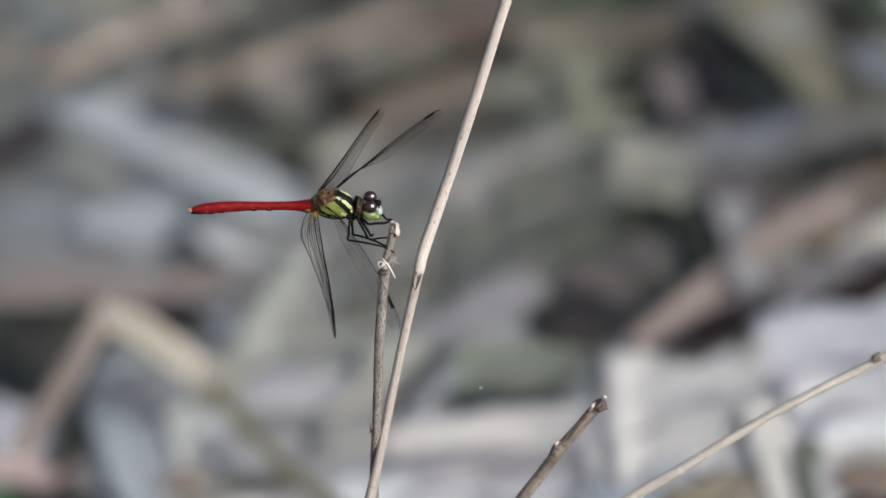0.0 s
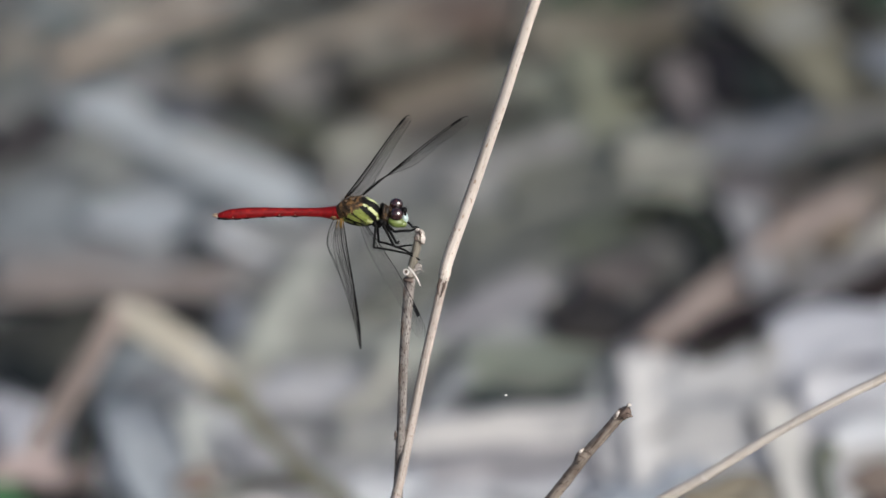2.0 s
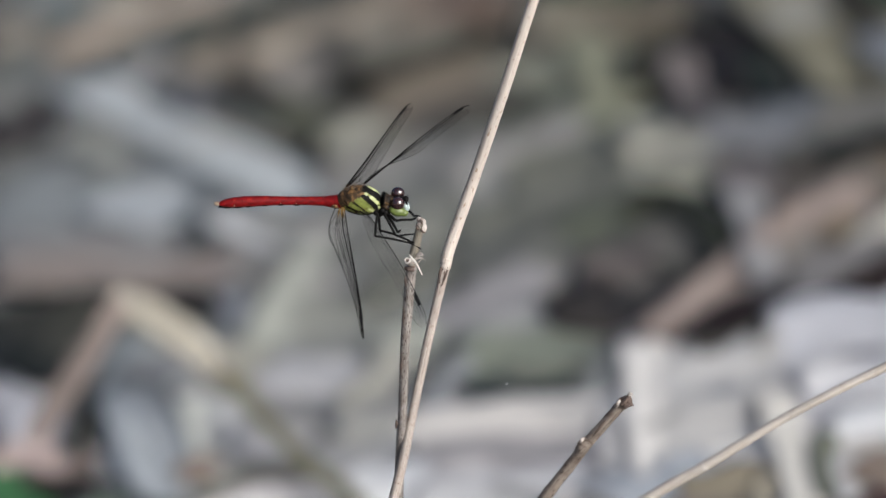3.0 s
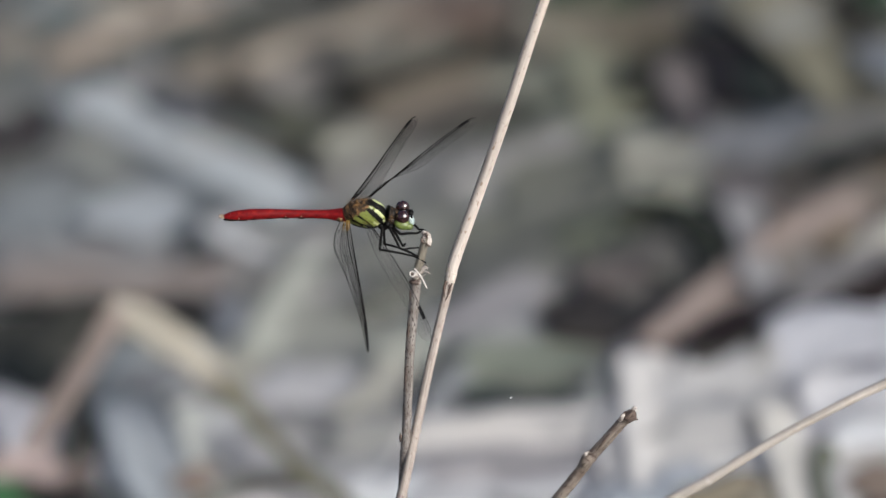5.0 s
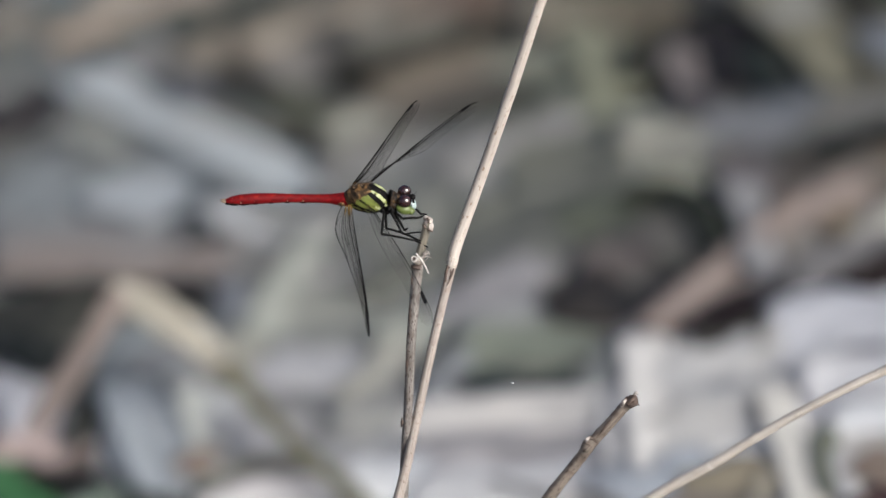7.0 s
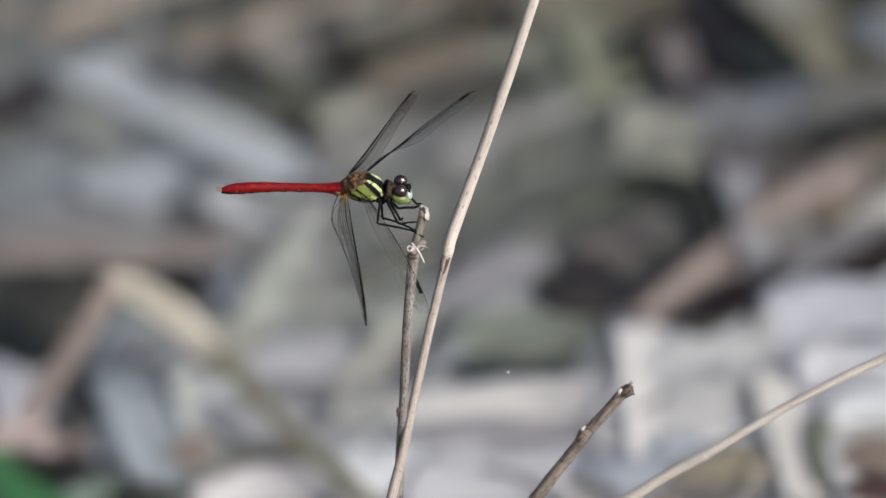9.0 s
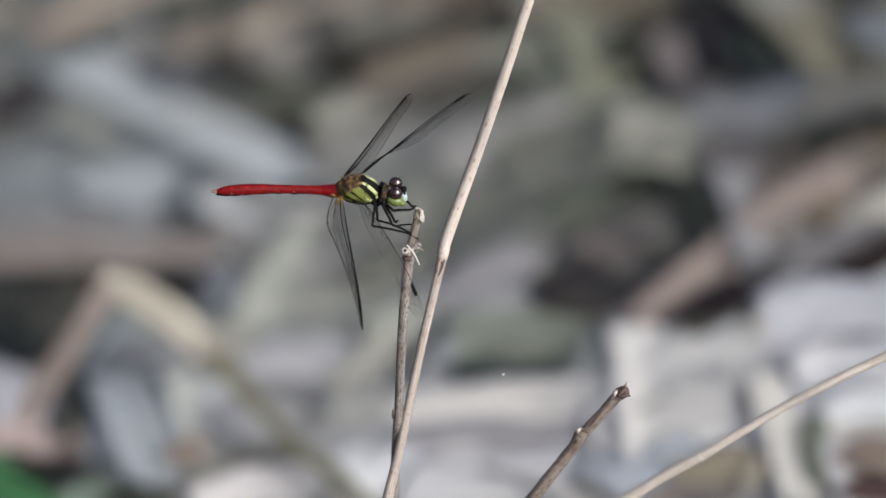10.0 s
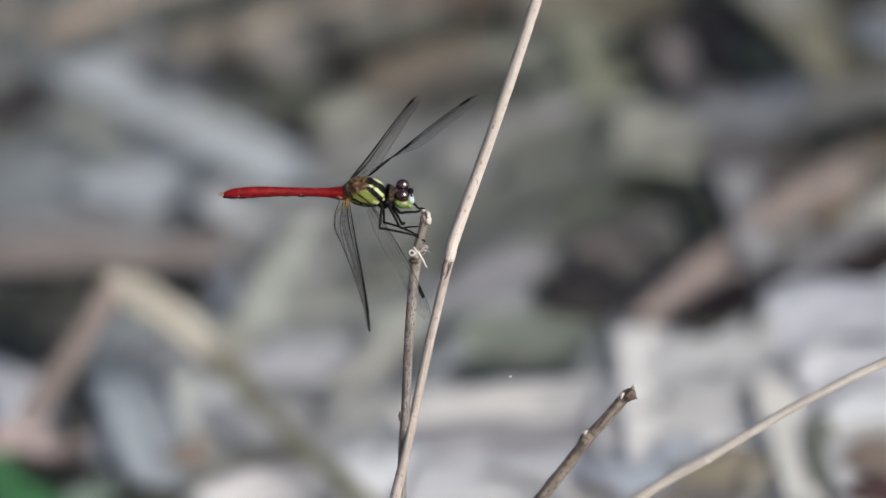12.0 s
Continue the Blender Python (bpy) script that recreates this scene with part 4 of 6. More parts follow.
# shaded arc, darkened by its near-black olive colour
fallen(((0.0369, 0.3873, -0.0165), (0.0451, 0.3893, -0.0148), (0.0518, 0.3790, -0.0133), (0.0573, 0.3631, -0.0121), (0.0583, 0.3509, -0.0118)), 0.0093, (0.028, 0.03, 0.018), "broad very dark olive reed leaf on litter, toned as shade")
fallen(((0.0374, 0.3702, -0.0174), (0.0460, 0.3661, -0.0155), (0.0514, 0.3562, -0.0143)), 0.0188, (0.17, 0.16, 0.14), "broad dark half rotten olive reed leaf on the litter")
fallen(((0.0232, 0.3810, -0.0204), (0.0326, 0.3863, -0.0183), (0.0400, 0.3848, -0.0167)), 0.0137, (0.1, 0.11, 0.082), "broad dark half rotten olive reed leaf on the litter")
fallen(((0.0429, 0.3176, -0.0155), (0.0554, 0.3370, -0.0128), (0.0668, 0.3543, -0.0103), (0.0781, 0.3666, -0.0078), (0.0894, 0.3736, -0.0053)), 0.0119, (0.32, 0.26, 0.23), "broad dull pinkish dry reed leaf on the litter")
fallen(((0.0802, 0.3497, -0.0072), (0.0840, 0.3552, -0.0063), (0.0878, 0.3592, -0.0055)), 0.0060, (0.19, 0.15, 0.1), "dark half rotten tan reed leaf on the litter")
fallen(((0.0618, 0.3872, -0.0109), (0.0645, 0.3637, -0.0103), (0.0666, 0.3350, -0.0098)), 0.0080, (0.33, 0.32, 0.32), "pale grey dry reed leaf on the litter")
# next two: gap under the pinkish leaf, shade put into the colour
fallen(((0.0495, 0.3114, -0.0142), (0.0587, 0.3185, -0.0122), (0.0656, 0.3268, -0.0107)), 0.0129, (0.013, 0.0081, 0.0077), "broad very dark maroon reed leaf on litter, toned as shade")
fallen(((0.0507, 0.3103, -0.0140), (0.0610, 0.3078, -0.0117), (0.0677, 0.3129, -0.0102)), 0.0073, (0.093, 0.086, 0.067), "very dark olive reed leaf on litter, toned as shade")
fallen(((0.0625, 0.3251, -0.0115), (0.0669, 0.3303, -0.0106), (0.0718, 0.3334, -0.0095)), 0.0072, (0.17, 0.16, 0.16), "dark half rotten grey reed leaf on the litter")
# narrow gap; near-black colour stands in for its shade
fallen(((0.0680, 0.3256, -0.0102), (0.0730, 0.3319, -0.0091), (0.0793, 0.3388, -0.0077)), 0.0056, (0.048, 0.044, 0.046), "very dark grey reed leaf on litter, toned as shade")
fallen(((0.0742, 0.3274, -0.0090), (0.0811, 0.3371, -0.0074), (0.0935, 0.3435, -0.0047)), 0.0085, (0.2, 0.19, 0.19), "dull grey dry reed leaf on the litter")
# dark gap whose shade is in the maroon colour
fallen(((0.0849, 0.3194, -0.0061), (0.0918, 0.3253, -0.0046), (0.1005, 0.3333, -0.0027)), 0.0107, (0.021, 0.014, 0.012), "broad very dark maroon reed leaf on litter, toned as shade")
fallen(((0.0874, 0.3423, -0.0061), (0.0937, 0.3515, -0.0047), (0.1013, 0.3582, -0.0030)), 0.0104, (0.41, 0.39, 0.35), "broad pale grey dry reed leaf on the litter")
fallen(((0.0703, 0.3466, -0.0098), (0.0747, 0.3503, -0.0088), (0.0791, 0.3555, -0.0079)), 0.0070, (0.23, 0.21, 0.19), "dull grey dry reed leaf on the litter")
# next two: dark wedge, gap shade laid in as leaf colour
fallen(((0.0782, 0.3932, -0.0074), (0.0875, 0.3929, -0.0054), (0.0988, 0.3983, -0.0029)), 0.0099, (0.016, 0.017, 0.012), "broad very dark olive reed leaf on litter, toned as shade")
fallen(((0.0706, 0.3910, -0.0099), (0.0799, 0.3896, -0.0078), (0.0874, 0.3890, -0.0062)), 0.0155, (0.095, 0.084, 0.07), "broad very dark grey reed leaf on litter, toned as shade")
fallen(((0.0915, 0.3795, -0.0053), (0.0972, 0.3834, -0.0041), (0.1034, 0.3857, -0.0027)), 0.0090, (0.13, 0.1, 0.06), "broad dark half rotten maroon reed leaf on the litter")
fallen(((0.0789, 0.3715, -0.0078), (0.0871, 0.3785, -0.0059), (0.0969, 0.3733, -0.0038)), 0.0108, (0.23, 0.2, 0.17), "broad dull pinkish dry reed leaf on the litter")
fallen(((0.0593, 0.3859, -0.0124), (0.0631, 0.3871, -0.0115), (0.0674, 0.3821, -0.0106)), 0.0117, (0.24, 0.22, 0.22), "broad dull grey dry reed leaf on the litter")
fallen(((0.0570, 0.3951, -0.0127), (0.0627, 0.3975, -0.0115), (0.0681, 0.3868, -0.0103)), 0.0087, (0.16, 0.14, 0.14), "dark half rotten grey reed leaf on the litter")
fallen(((0.0372, 0.4130, -0.0172), (0.0479, 0.4149, -0.0149), (0.0572, 0.4035, -0.0128)), 0.0225, (0.34, 0.33, 0.28), "broad pale olive dry reed leaf on the litter")
fallen(((0.0537, 0.4203, -0.0136), (0.0630, 0.4173, -0.0115), (0.0735, 0.4056, -0.0093)), 0.0164, (0.26, 0.26, 0.27), "broad dull lilac dry reed leaf on the litter")
# next three fill a dark hole; its shade is put into their colour
fallen(((0.0393, 0.4527, -0.0164), (0.0430, 0.4703, -0.0156), (0.0501, 0.4762, -0.0141), (0.0596, 0.4734, -0.0120)), 0.0095, (0.045, 0.044, 0.031), "broad very dark olive reed leaf on litter, toned as shade")
fallen(((0.0562, 0.4776, -0.0129), (0.0638, 0.4566, -0.0112), (0.0647, 0.4360, -0.0110)), 0.0144, (0.019, 0.014, 0.013), "broad very dark maroon reed leaf on litter, toned as shade")
fallen(((0.0626, 0.4619, -0.0115), (0.0698, 0.4412, -0.0099), (0.0743, 0.4282, -0.0089)), 0.0097, (0.022, 0.028, 0.022), "broad very dark grey reed leaf on litter, toned as shade")
fallen(((0.0497, 0.4685, -0.0140), (0.0500, 0.4533, -0.0139), (0.0535, 0.4361, -0.0131)), 0.0081, (0.22, 0.19, 0.18), "dull grey dry reed leaf on the litter")
# small patch by the hole, gap shade held in the leaf colour
fallen(((0.0476, 0.4335, -0.0145), (0.0513, 0.4323, -0.0136), (0.0564, 0.4353, -0.0125)), 0.0077, (0.059, 0.055, 0.06), "very dark grey reed leaf on litter, toned as shade")
fallen(((0.0664, 0.4278, -0.0108), (0.0732, 0.4230, -0.0093), (0.0801, 0.4212, -0.0078)), 0.0138, (0.21, 0.22, 0.24), "broad dull lilac dry reed leaf on the litter")
fallen(((0.0788, 0.4185, -0.0082), (0.0881, 0.4146, -0.0062), (0.1017, 0.4086, -0.0032)), 0.0172, (0.22, 0.21, 0.19), "broad dull grey dry reed leaf on the litter")
fallen(((0.0660, 0.5062, -0.0107), (0.0744, 0.4765, -0.0089), (0.0815, 0.4541, -0.0073), (0.0896, 0.4254, -0.0055)), 0.0179, (0.26, 0.24, 0.17), "broad dull olive dry reed leaf on the litter")
fallen(((0.0608, 0.5036, -0.0117), (0.0707, 0.4843, -0.0095), (0.0793, 0.4658, -0.0076)), 0.0154, (0.36, 0.35, 0.31), "broad pale olive dry reed leaf on the litter")
fallen(((0.0812, 0.4414, -0.0072), (0.0848, 0.4329, -0.0064), (0.0884, 0.4271, -0.0056)), 0.0088, (0.2, 0.17, 0.11), "dark half rotten tan reed leaf on the litter")
# near-black tone stands for shade between the leaves
fallen(((0.0867, 0.4827, -0.0060), (0.0909, 0.4711, -0.0051), (0.0950, 0.4590, -0.0042)), 0.0086, (0.044, 0.04, 0.028), "very dark olive reed leaf on litter, toned as shade")
fallen(((0.0933, 0.4905, -0.0045), (0.0974, 0.4758, -0.0036), (0.1034, 0.4649, -0.0023)), 0.0081, (0.032, 0.061, 0.03), "dark green shaded leaf among dry litter")
fallen(((0.0924, 0.4569, -0.0050), (0.0965, 0.4440, -0.0042), (0.1023, 0.4302, -0.0029)), 0.0117, (0.21, 0.22, 0.24), "broad dull lilac dry reed leaf on the litter")
fallen(((0.0895, 0.4424, -0.0055), (0.0936, 0.4326, -0.0046), (0.0970, 0.4211, -0.0039)), 0.0057, (0.15, 0.14, 0.1), "dark half rotten olive reed leaf on the litter")
fallen(((0.0277, 0.4904, -0.0193), (0.0331, 0.4657, -0.0181), (0.0344, 0.4449, -0.0178)), 0.0144, (0.28, 0.28, 0.2), "broad dull olive dry reed leaf on the litter")
fallen(((0.0176, 0.5239, -0.0213), (0.0299, 0.5152, -0.0186), (0.0434, 0.5084, -0.0157)), 0.0118, (0.035, 0.066, 0.03), "dark green shaded leaf among dry litter")
fallen(((0.0316, 0.4869, -0.0184), (0.0387, 0.4897, -0.0169), (0.0516, 0.4929, -0.0140)), 0.0118, (0.14, 0.12, 0.089), "broad dull tan dry reed leaf on the litter")
fallen(((0.0349, 0.4369, -0.0177), (0.0361, 0.4211, -0.0174), (0.0337, 0.4025, -0.0179)), 0.0045, (0.17, 0.17, 0.14), "narrow dark half rotten olive reed leaf on the litter")
# next two lay one dark line; gap shade is in their colour
fallen(((-0.0296, 0.4842, -0.0309), (-0.0219, 0.4855, -0.0292), (-0.0129, 0.4880, -0.0272), (-0.0039, 0.4911, -0.0252), (0.0084, 0.4965, -0.0225)), 0.0097, (0.033, 0.032, 0.021), "broad very dark olive reed leaf on litter, toned as shade")
fallen(((-0.0281, 0.4856, -0.0304), (-0.0232, 0.4857, -0.0293), (-0.0174, 0.4867, -0.0281)), 0.0121, (0.015, 0.014, 0.0083), "broad very dark olive reed leaf on litter, toned as shade")
fallen(((-0.0246, 0.4968, -0.0309), (-0.0117, 0.4987, -0.0281), (0.0026, 0.5025, -0.0249)), 0.0123, (0.23, 0.21, 0.17), "broad dull olive dry reed leaf on the litter")
fallen(((-0.0192, 0.4718, -0.0296), (-0.0064, 0.4768, -0.0268), (0.0097, 0.4822, -0.0232)), 0.0161, (0.2, 0.17, 0.13), "broad dull tan dry reed leaf on the litter")
# dark patch with gap shade in its olive colour
fallen(((-0.0044, 0.4488, -0.0263), (0.0052, 0.4513, -0.0242), (0.0147, 0.4559, -0.0221)), 0.0129, (0.077, 0.076, 0.059), "broad very dark olive reed leaf on litter, toned as shade")
fallen(((-0.0137, 0.5134, -0.0284), (-0.0039, 0.5172, -0.0262), (0.0091, 0.5162, -0.0233)), 0.0127, (0.17, 0.12, 0.093), "broad dark half rotten tan reed leaf on the litter")
fallen(((-0.0299, 0.4522, -0.0319), (-0.0230, 0.4572, -0.0304), (-0.0185, 0.4634, -0.0294)), 0.0136, (0.34, 0.33, 0.28), "broad pale olive dry reed leaf on the litter")
fallen(((-0.0018, 0.4204, -0.0257), (0.0115, 0.4313, -0.0228), (0.0280, 0.4378, -0.0192)), 0.0142, (0.28, 0.27, 0.26), "broad dull grey dry reed leaf on the litter")
fallen(((0.0134, 0.4467, -0.0225), (0.0217, 0.4529, -0.0207), (0.0313, 0.4544, -0.0186)), 0.0133, (0.085, 0.087, 0.068), "broad dark half rotten olive reed leaf on the litter")
fallen(((0.0187, 0.4868, -0.0212), (0.0258, 0.4938, -0.0196), (0.0343, 0.4998, -0.0178)), 0.0122, (0.24, 0.21, 0.16), "broad dull tan dry reed leaf on the litter")
fallen(((-0.0316, 0.4322, -0.0323), (-0.0241, 0.4377, -0.0306), (-0.0165, 0.4448, -0.0290)), 0.0108, (0.24, 0.23, 0.22), "broad dull grey dry reed leaf on the litter")
fallen(((0.0402, 0.3181, -0.0163), (0.0414, 0.2924, -0.0159), (0.0421, 0.2698, -0.0157), (0.0423, 0.2496, -0.0159)), 0.0125, (0.81, 0.78, 0.74), "broad white bleached reed leaf lying lengthwise")
fallen(((0.0439, 0.3036, -0.0157), (0.0559, 0.2962, -0.0130), (0.0679, 0.2926, -0.0104)), 0.0264, (0.72, 0.7, 0.67), "broad bleached pale grey dry reed leaf on the litter")
fallen(((0.0436, 0.2775, -0.0157), (0.0567, 0.2716, -0.0128), (0.0698, 0.2703, -0.0100)), 0.0293, (0.64, 0.62, 0.59), "broad bleached pale cream dry reed leaf on the litter")
fallen(((0.0326, 0.2554, -0.0175), (0.0420, 0.2468, -0.0154), (0.0539, 0.2495, -0.0128)), 0.0163, (0.45, 0.48, 0.52), "broad bleached pale blue-grey dry reed leaf on the litter")
fallen(((0.0296, 0.2539, -0.0186), (0.0372, 0.2423, -0.0170), (0.0447, 0.2295, -0.0153)), 0.0113, (0.6, 0.61, 0.63), "broad bleached pale lilac dry reed leaf on the litter")
fallen(((0.0271, 0.2460, -0.0190), (0.0324, 0.2398, -0.0179), (0.0377, 0.2315, -0.0167)), 0.0067, (0.21, 0.19, 0.17), "dull grey dry reed leaf on the litter")
fallen(((0.0664, 0.3065, -0.0099), (0.0803, 0.3055, -0.0068), (0.0994, 0.2983, -0.0026)), 0.0228, (0.64, 0.64, 0.67), "broad bleached pale lilac dry reed leaf on the litter")
fallen(((0.0662, 0.2974, -0.0103), (0.0717, 0.3104, -0.0091), (0.0776, 0.3182, -0.0078)), 0.0077, (0.47, 0.45, 0.4), "bleached pale cream dry reed leaf on the litter")
fallen(((0.0736, 0.2773, -0.0089), (0.0832, 0.2785, -0.0068), (0.0986, 0.2720, -0.0035)), 0.0185, (0.71, 0.7, 0.71), "broad bleached pale lilac dry reed leaf on the litter")
fallen(((0.0816, 0.2852, -0.0067), (0.0858, 0.2858, -0.0058), (0.0918, 0.2858, -0.0045)), 0.0074, (0.24, 0.24, 0.27), "dull lilac dry reed leaf on the litter")
fallen(((0.0670, 0.2799, -0.0099), (0.0687, 0.2625, -0.0095), (0.0707, 0.2452, -0.0091), (0.0735, 0.2143, -0.0085)), 0.0080, (0.73, 0.7, 0.64), "bleached pale cream dry reed leaf on the litter")
fallen(((0.0632, 0.2752, -0.0106), (0.0644, 0.2691, -0.0103), (0.0658, 0.2624, -0.0100)), 0.0039, (0.26, 0.24, 0.21), "narrow dull olive dry reed leaf on the litter")
fallen(((0.0472, 0.2374, -0.0146), (0.0561, 0.2383, -0.0126), (0.0656, 0.2405, -0.0105)), 0.0145, (0.3, 0.26, 0.19), "broad dull tan dry reed leaf on the litter")
fallen(((0.0628, 0.2291, -0.0112), (0.0661, 0.2338, -0.0104), (0.0683, 0.2420, -0.0099)), 0.0061, (0.39, 0.35, 0.27), "dull tan dry reed leaf on the litter")
fallen(((0.0778, 0.2539, -0.0074), (0.0781, 0.2388, -0.0073), (0.0788, 0.2223, -0.0072)), 0.0056, (0.19, 0.2, 0.15), "dark half rotten olive reed leaf on the litter")
fallen(((0.0808, 0.2426, -0.0072), (0.0818, 0.2272, -0.0070), (0.0839, 0.2063, -0.0065)), 0.0049, (0.59, 0.58, 0.57), "narrow bleached pale grey dry reed leaf on the litter")
fallen(((0.0791, 0.2578, -0.0076), (0.0885, 0.2552, -0.0055), (0.0980, 0.2525, -0.0034)), 0.0137, (0.86, 0.86, 0.86), "broad bleached pale lilac dry reed leaf on the litter")
fallen(((0.0839, 0.2371, -0.0065), (0.0902, 0.2316, -0.0051), (0.0971, 0.2252, -0.0036)), 0.0137, (0.32, 0.25, 0.2), "broad dull tan dry reed leaf on the litter")
fallen(((0.0846, 0.2203, -0.0062), (0.0897, 0.2145, -0.0051), (0.0978, 0.2112, -0.0033)), 0.0114, (0.11, 0.063, 0.057), "broad very dark maroon reed leaf on litter, toned as shade")
fallen(((0.0400, 0.2285, -0.0161), (0.0489, 0.2307, -0.0142), (0.0605, 0.2228, -0.0116)), 0.0088, (0.23, 0.2, 0.18), "dull pinkish dry reed leaf on the litter")
fallen(((0.0200, 0.2532, -0.0207), (0.0265, 0.2416, -0.0193), (0.0329, 0.2293, -0.0179)), 0.0090, (0.67, 0.64, 0.61), "broad bleached pale cream dry reed leaf on the litter")
fallen(((0.0344, 0.2930, -0.0175), (0.0337, 0.2711, -0.0177), (0.0355, 0.2470, -0.0173)), 0.0070, (0.66, 0.64, 0.62), "bleached pale grey dry reed leaf on the litter")
# joins the dark gaps; their shade is in this colour too
fallen(((0.0223, 0.3406, -0.0202), (0.0333, 0.3340, -0.0178), (0.0419, 0.3320, -0.0159)), 0.0158, (0.058, 0.05, 0.043), "broad very dark grey reed leaf on litter, toned as shade")


# ---- standing stems ----
def stalk_thing(name, label):
    return tagged(new(name), label, "stem", "dead standing stems")


def rel(pts, o):
    return [Vector(p) - Vector(o) for p in pts]


def tall_stalk():
    foot = (-0.0262, -0.0080, -0.0420)
    top = (0.0238, 0.0140, 0.2191)
    low_pts = [foot, (-0.0208, -0.0156, 0.0509), (-0.0138, -0.0073, 0.0827), (-0.0103, -0.0029, 0.0991), (-0.0081, -0.0005, 0.1079), (-0.0058, 0.0024, 0.1184), (-0.0035, 0.0049, 0.1290), (-0.0016, 0.0070, 0.1369), (0.0004, 0.0092, 0.1451)]
    high_pts = [(0.0003, 0.0092, 0.1451), (0.0014, 0.0104, 0.1488), (0.0056, 0.0125, 0.1607), (0.0109, 0.0120, 0.1775), (0.0164, 0.0120, 0.1958), top]
    t = stalk_thing("tall_stalk", "tall pale straw stalk with one swollen node, leaning")
    t.location = foot
    part("lower_stem", tube(rel(low_pts, foot), [0.0012, 0.0011, 0.0010, 0.00098, 0.00092, 0.00088, 0.00086, 0.00086, 0.00094], 14, 12, 0.02, 1), M_LOW_STRAW, t)
    part("upper_stem", tube(rel(high_pts, foot), [0.00104, 0.00114, 0.00108, 0.00104, 0.00104, 0.0010], 14, 12, 0.02, 2), M_STRAW, t)
    part("node", tube(rel([(0.0002, 0.0089, 0.1443), (0.0004, 0.0091, 0.1450), (0.0005, 0.0093, 0.1455), (0.0007, 0.0095, 0.1461)], foot), [0.00096, 0.00104, 0.00105, 0.00100], 14, 5, 0.05, 3), M_STRAW, t, "swollen pale node")
    # added dark strip that imitates shade along the stalk's unlit side
    part("shade_edge", tube(rel([(-0.0004, 0.0092, 0.1451), (0.0006, 0.0105, 0.1489), (0.0049, 0.0125, 0.1609), (0.0101, 0.0120, 0.1777), (0.0157, 0.0120, 0.1960), (0.0229, 0.0140, 0.2191)], foot), [0.00012, 0.00017, 0.00016, 0.00014, 0.00013, 0.00012], 6, 10, 0.1, 34), M_SCAR, t, "thin dark strip standing for the shaded edge")
    part("node_ring", tube(rel([(0.0003, 0.0091, 0.1448), (0.0004, 0.0091, 0.1450), (0.0004, 0.0092, 0.1452)], foot), [0.00092, 0.00104, 0.00092], 14, 3, 0.09, 33), M_SCAR, t, "thin dark ring")
    part("sheath_scar", tube(rel([(0.0007, 0.0082, 0.1443), (0.0002, 0.0077, 0.1431), (-0.0005, 0.0073, 0.1411)], foot), [0.00012, 0.0003, 0.00006], 8, 6, 0.15, 4), M_SCAR, t, "dark torn leaf-sheath scar")
    part("sheath_scar", tube(rel([(-0.0004, 0.0084, 0.1448), (-0.0008, 0.0080, 0.1433), (-0.0007, 0.0074, 0.1413)], foot), [0.0002, 0.0003, 0.0001], 8, 6, 0.1, 5), M_SCAR, t, "dark torn leaf-sheath scar")
    sheath_blotches(t, foot)


def sheath_blotches(t, foot):
    """Dark flecks of the torn sheath on the side of the stalk that shows, under the node."""
    low, high = Vector((-0.0016, 0.0070, 0.1369)), Vector((0.0004, 0.0092, 0.1451))
    along = (high - low).normalized()
    out = Vector((0.0, -0.90, 0.43))
    across = along.cross(out).normalized()
    rng = random.Random(61)
    for f, side, long, thick in ((0.97, -0.3, 0.0007, 0.00022), (0.93, 0.45, 0.0012, 0.0002), (0.86, -0.55, 0.0016, 0.00022), (0.80, 0.15, 0.0010, 0.00016), (0.72, -0.5, 0.0018, 0.00018), (0.66, 0.4, 0.0012, 0.00014), (0.55, -0.6, 0.0020, 0.00014), (0.50, 0.1, 0.0009, 0.0001)):
        a = across * side
        o = (a + out * math.sqrt(1 - side * side)) * 0.00090
        c = low.lerp(high, f) + o - Vector(foot)
        bow = across * rng.uniform(-0.00015, 0.00015)
        part("sheath_fleck", tube([c - along * long / 2, c + bow, c + along * long / 2], [0.00004, thick, 0.00005], 6, 4, 0.25, 62), M_SCAR, t, "dark fleck of torn sheath")


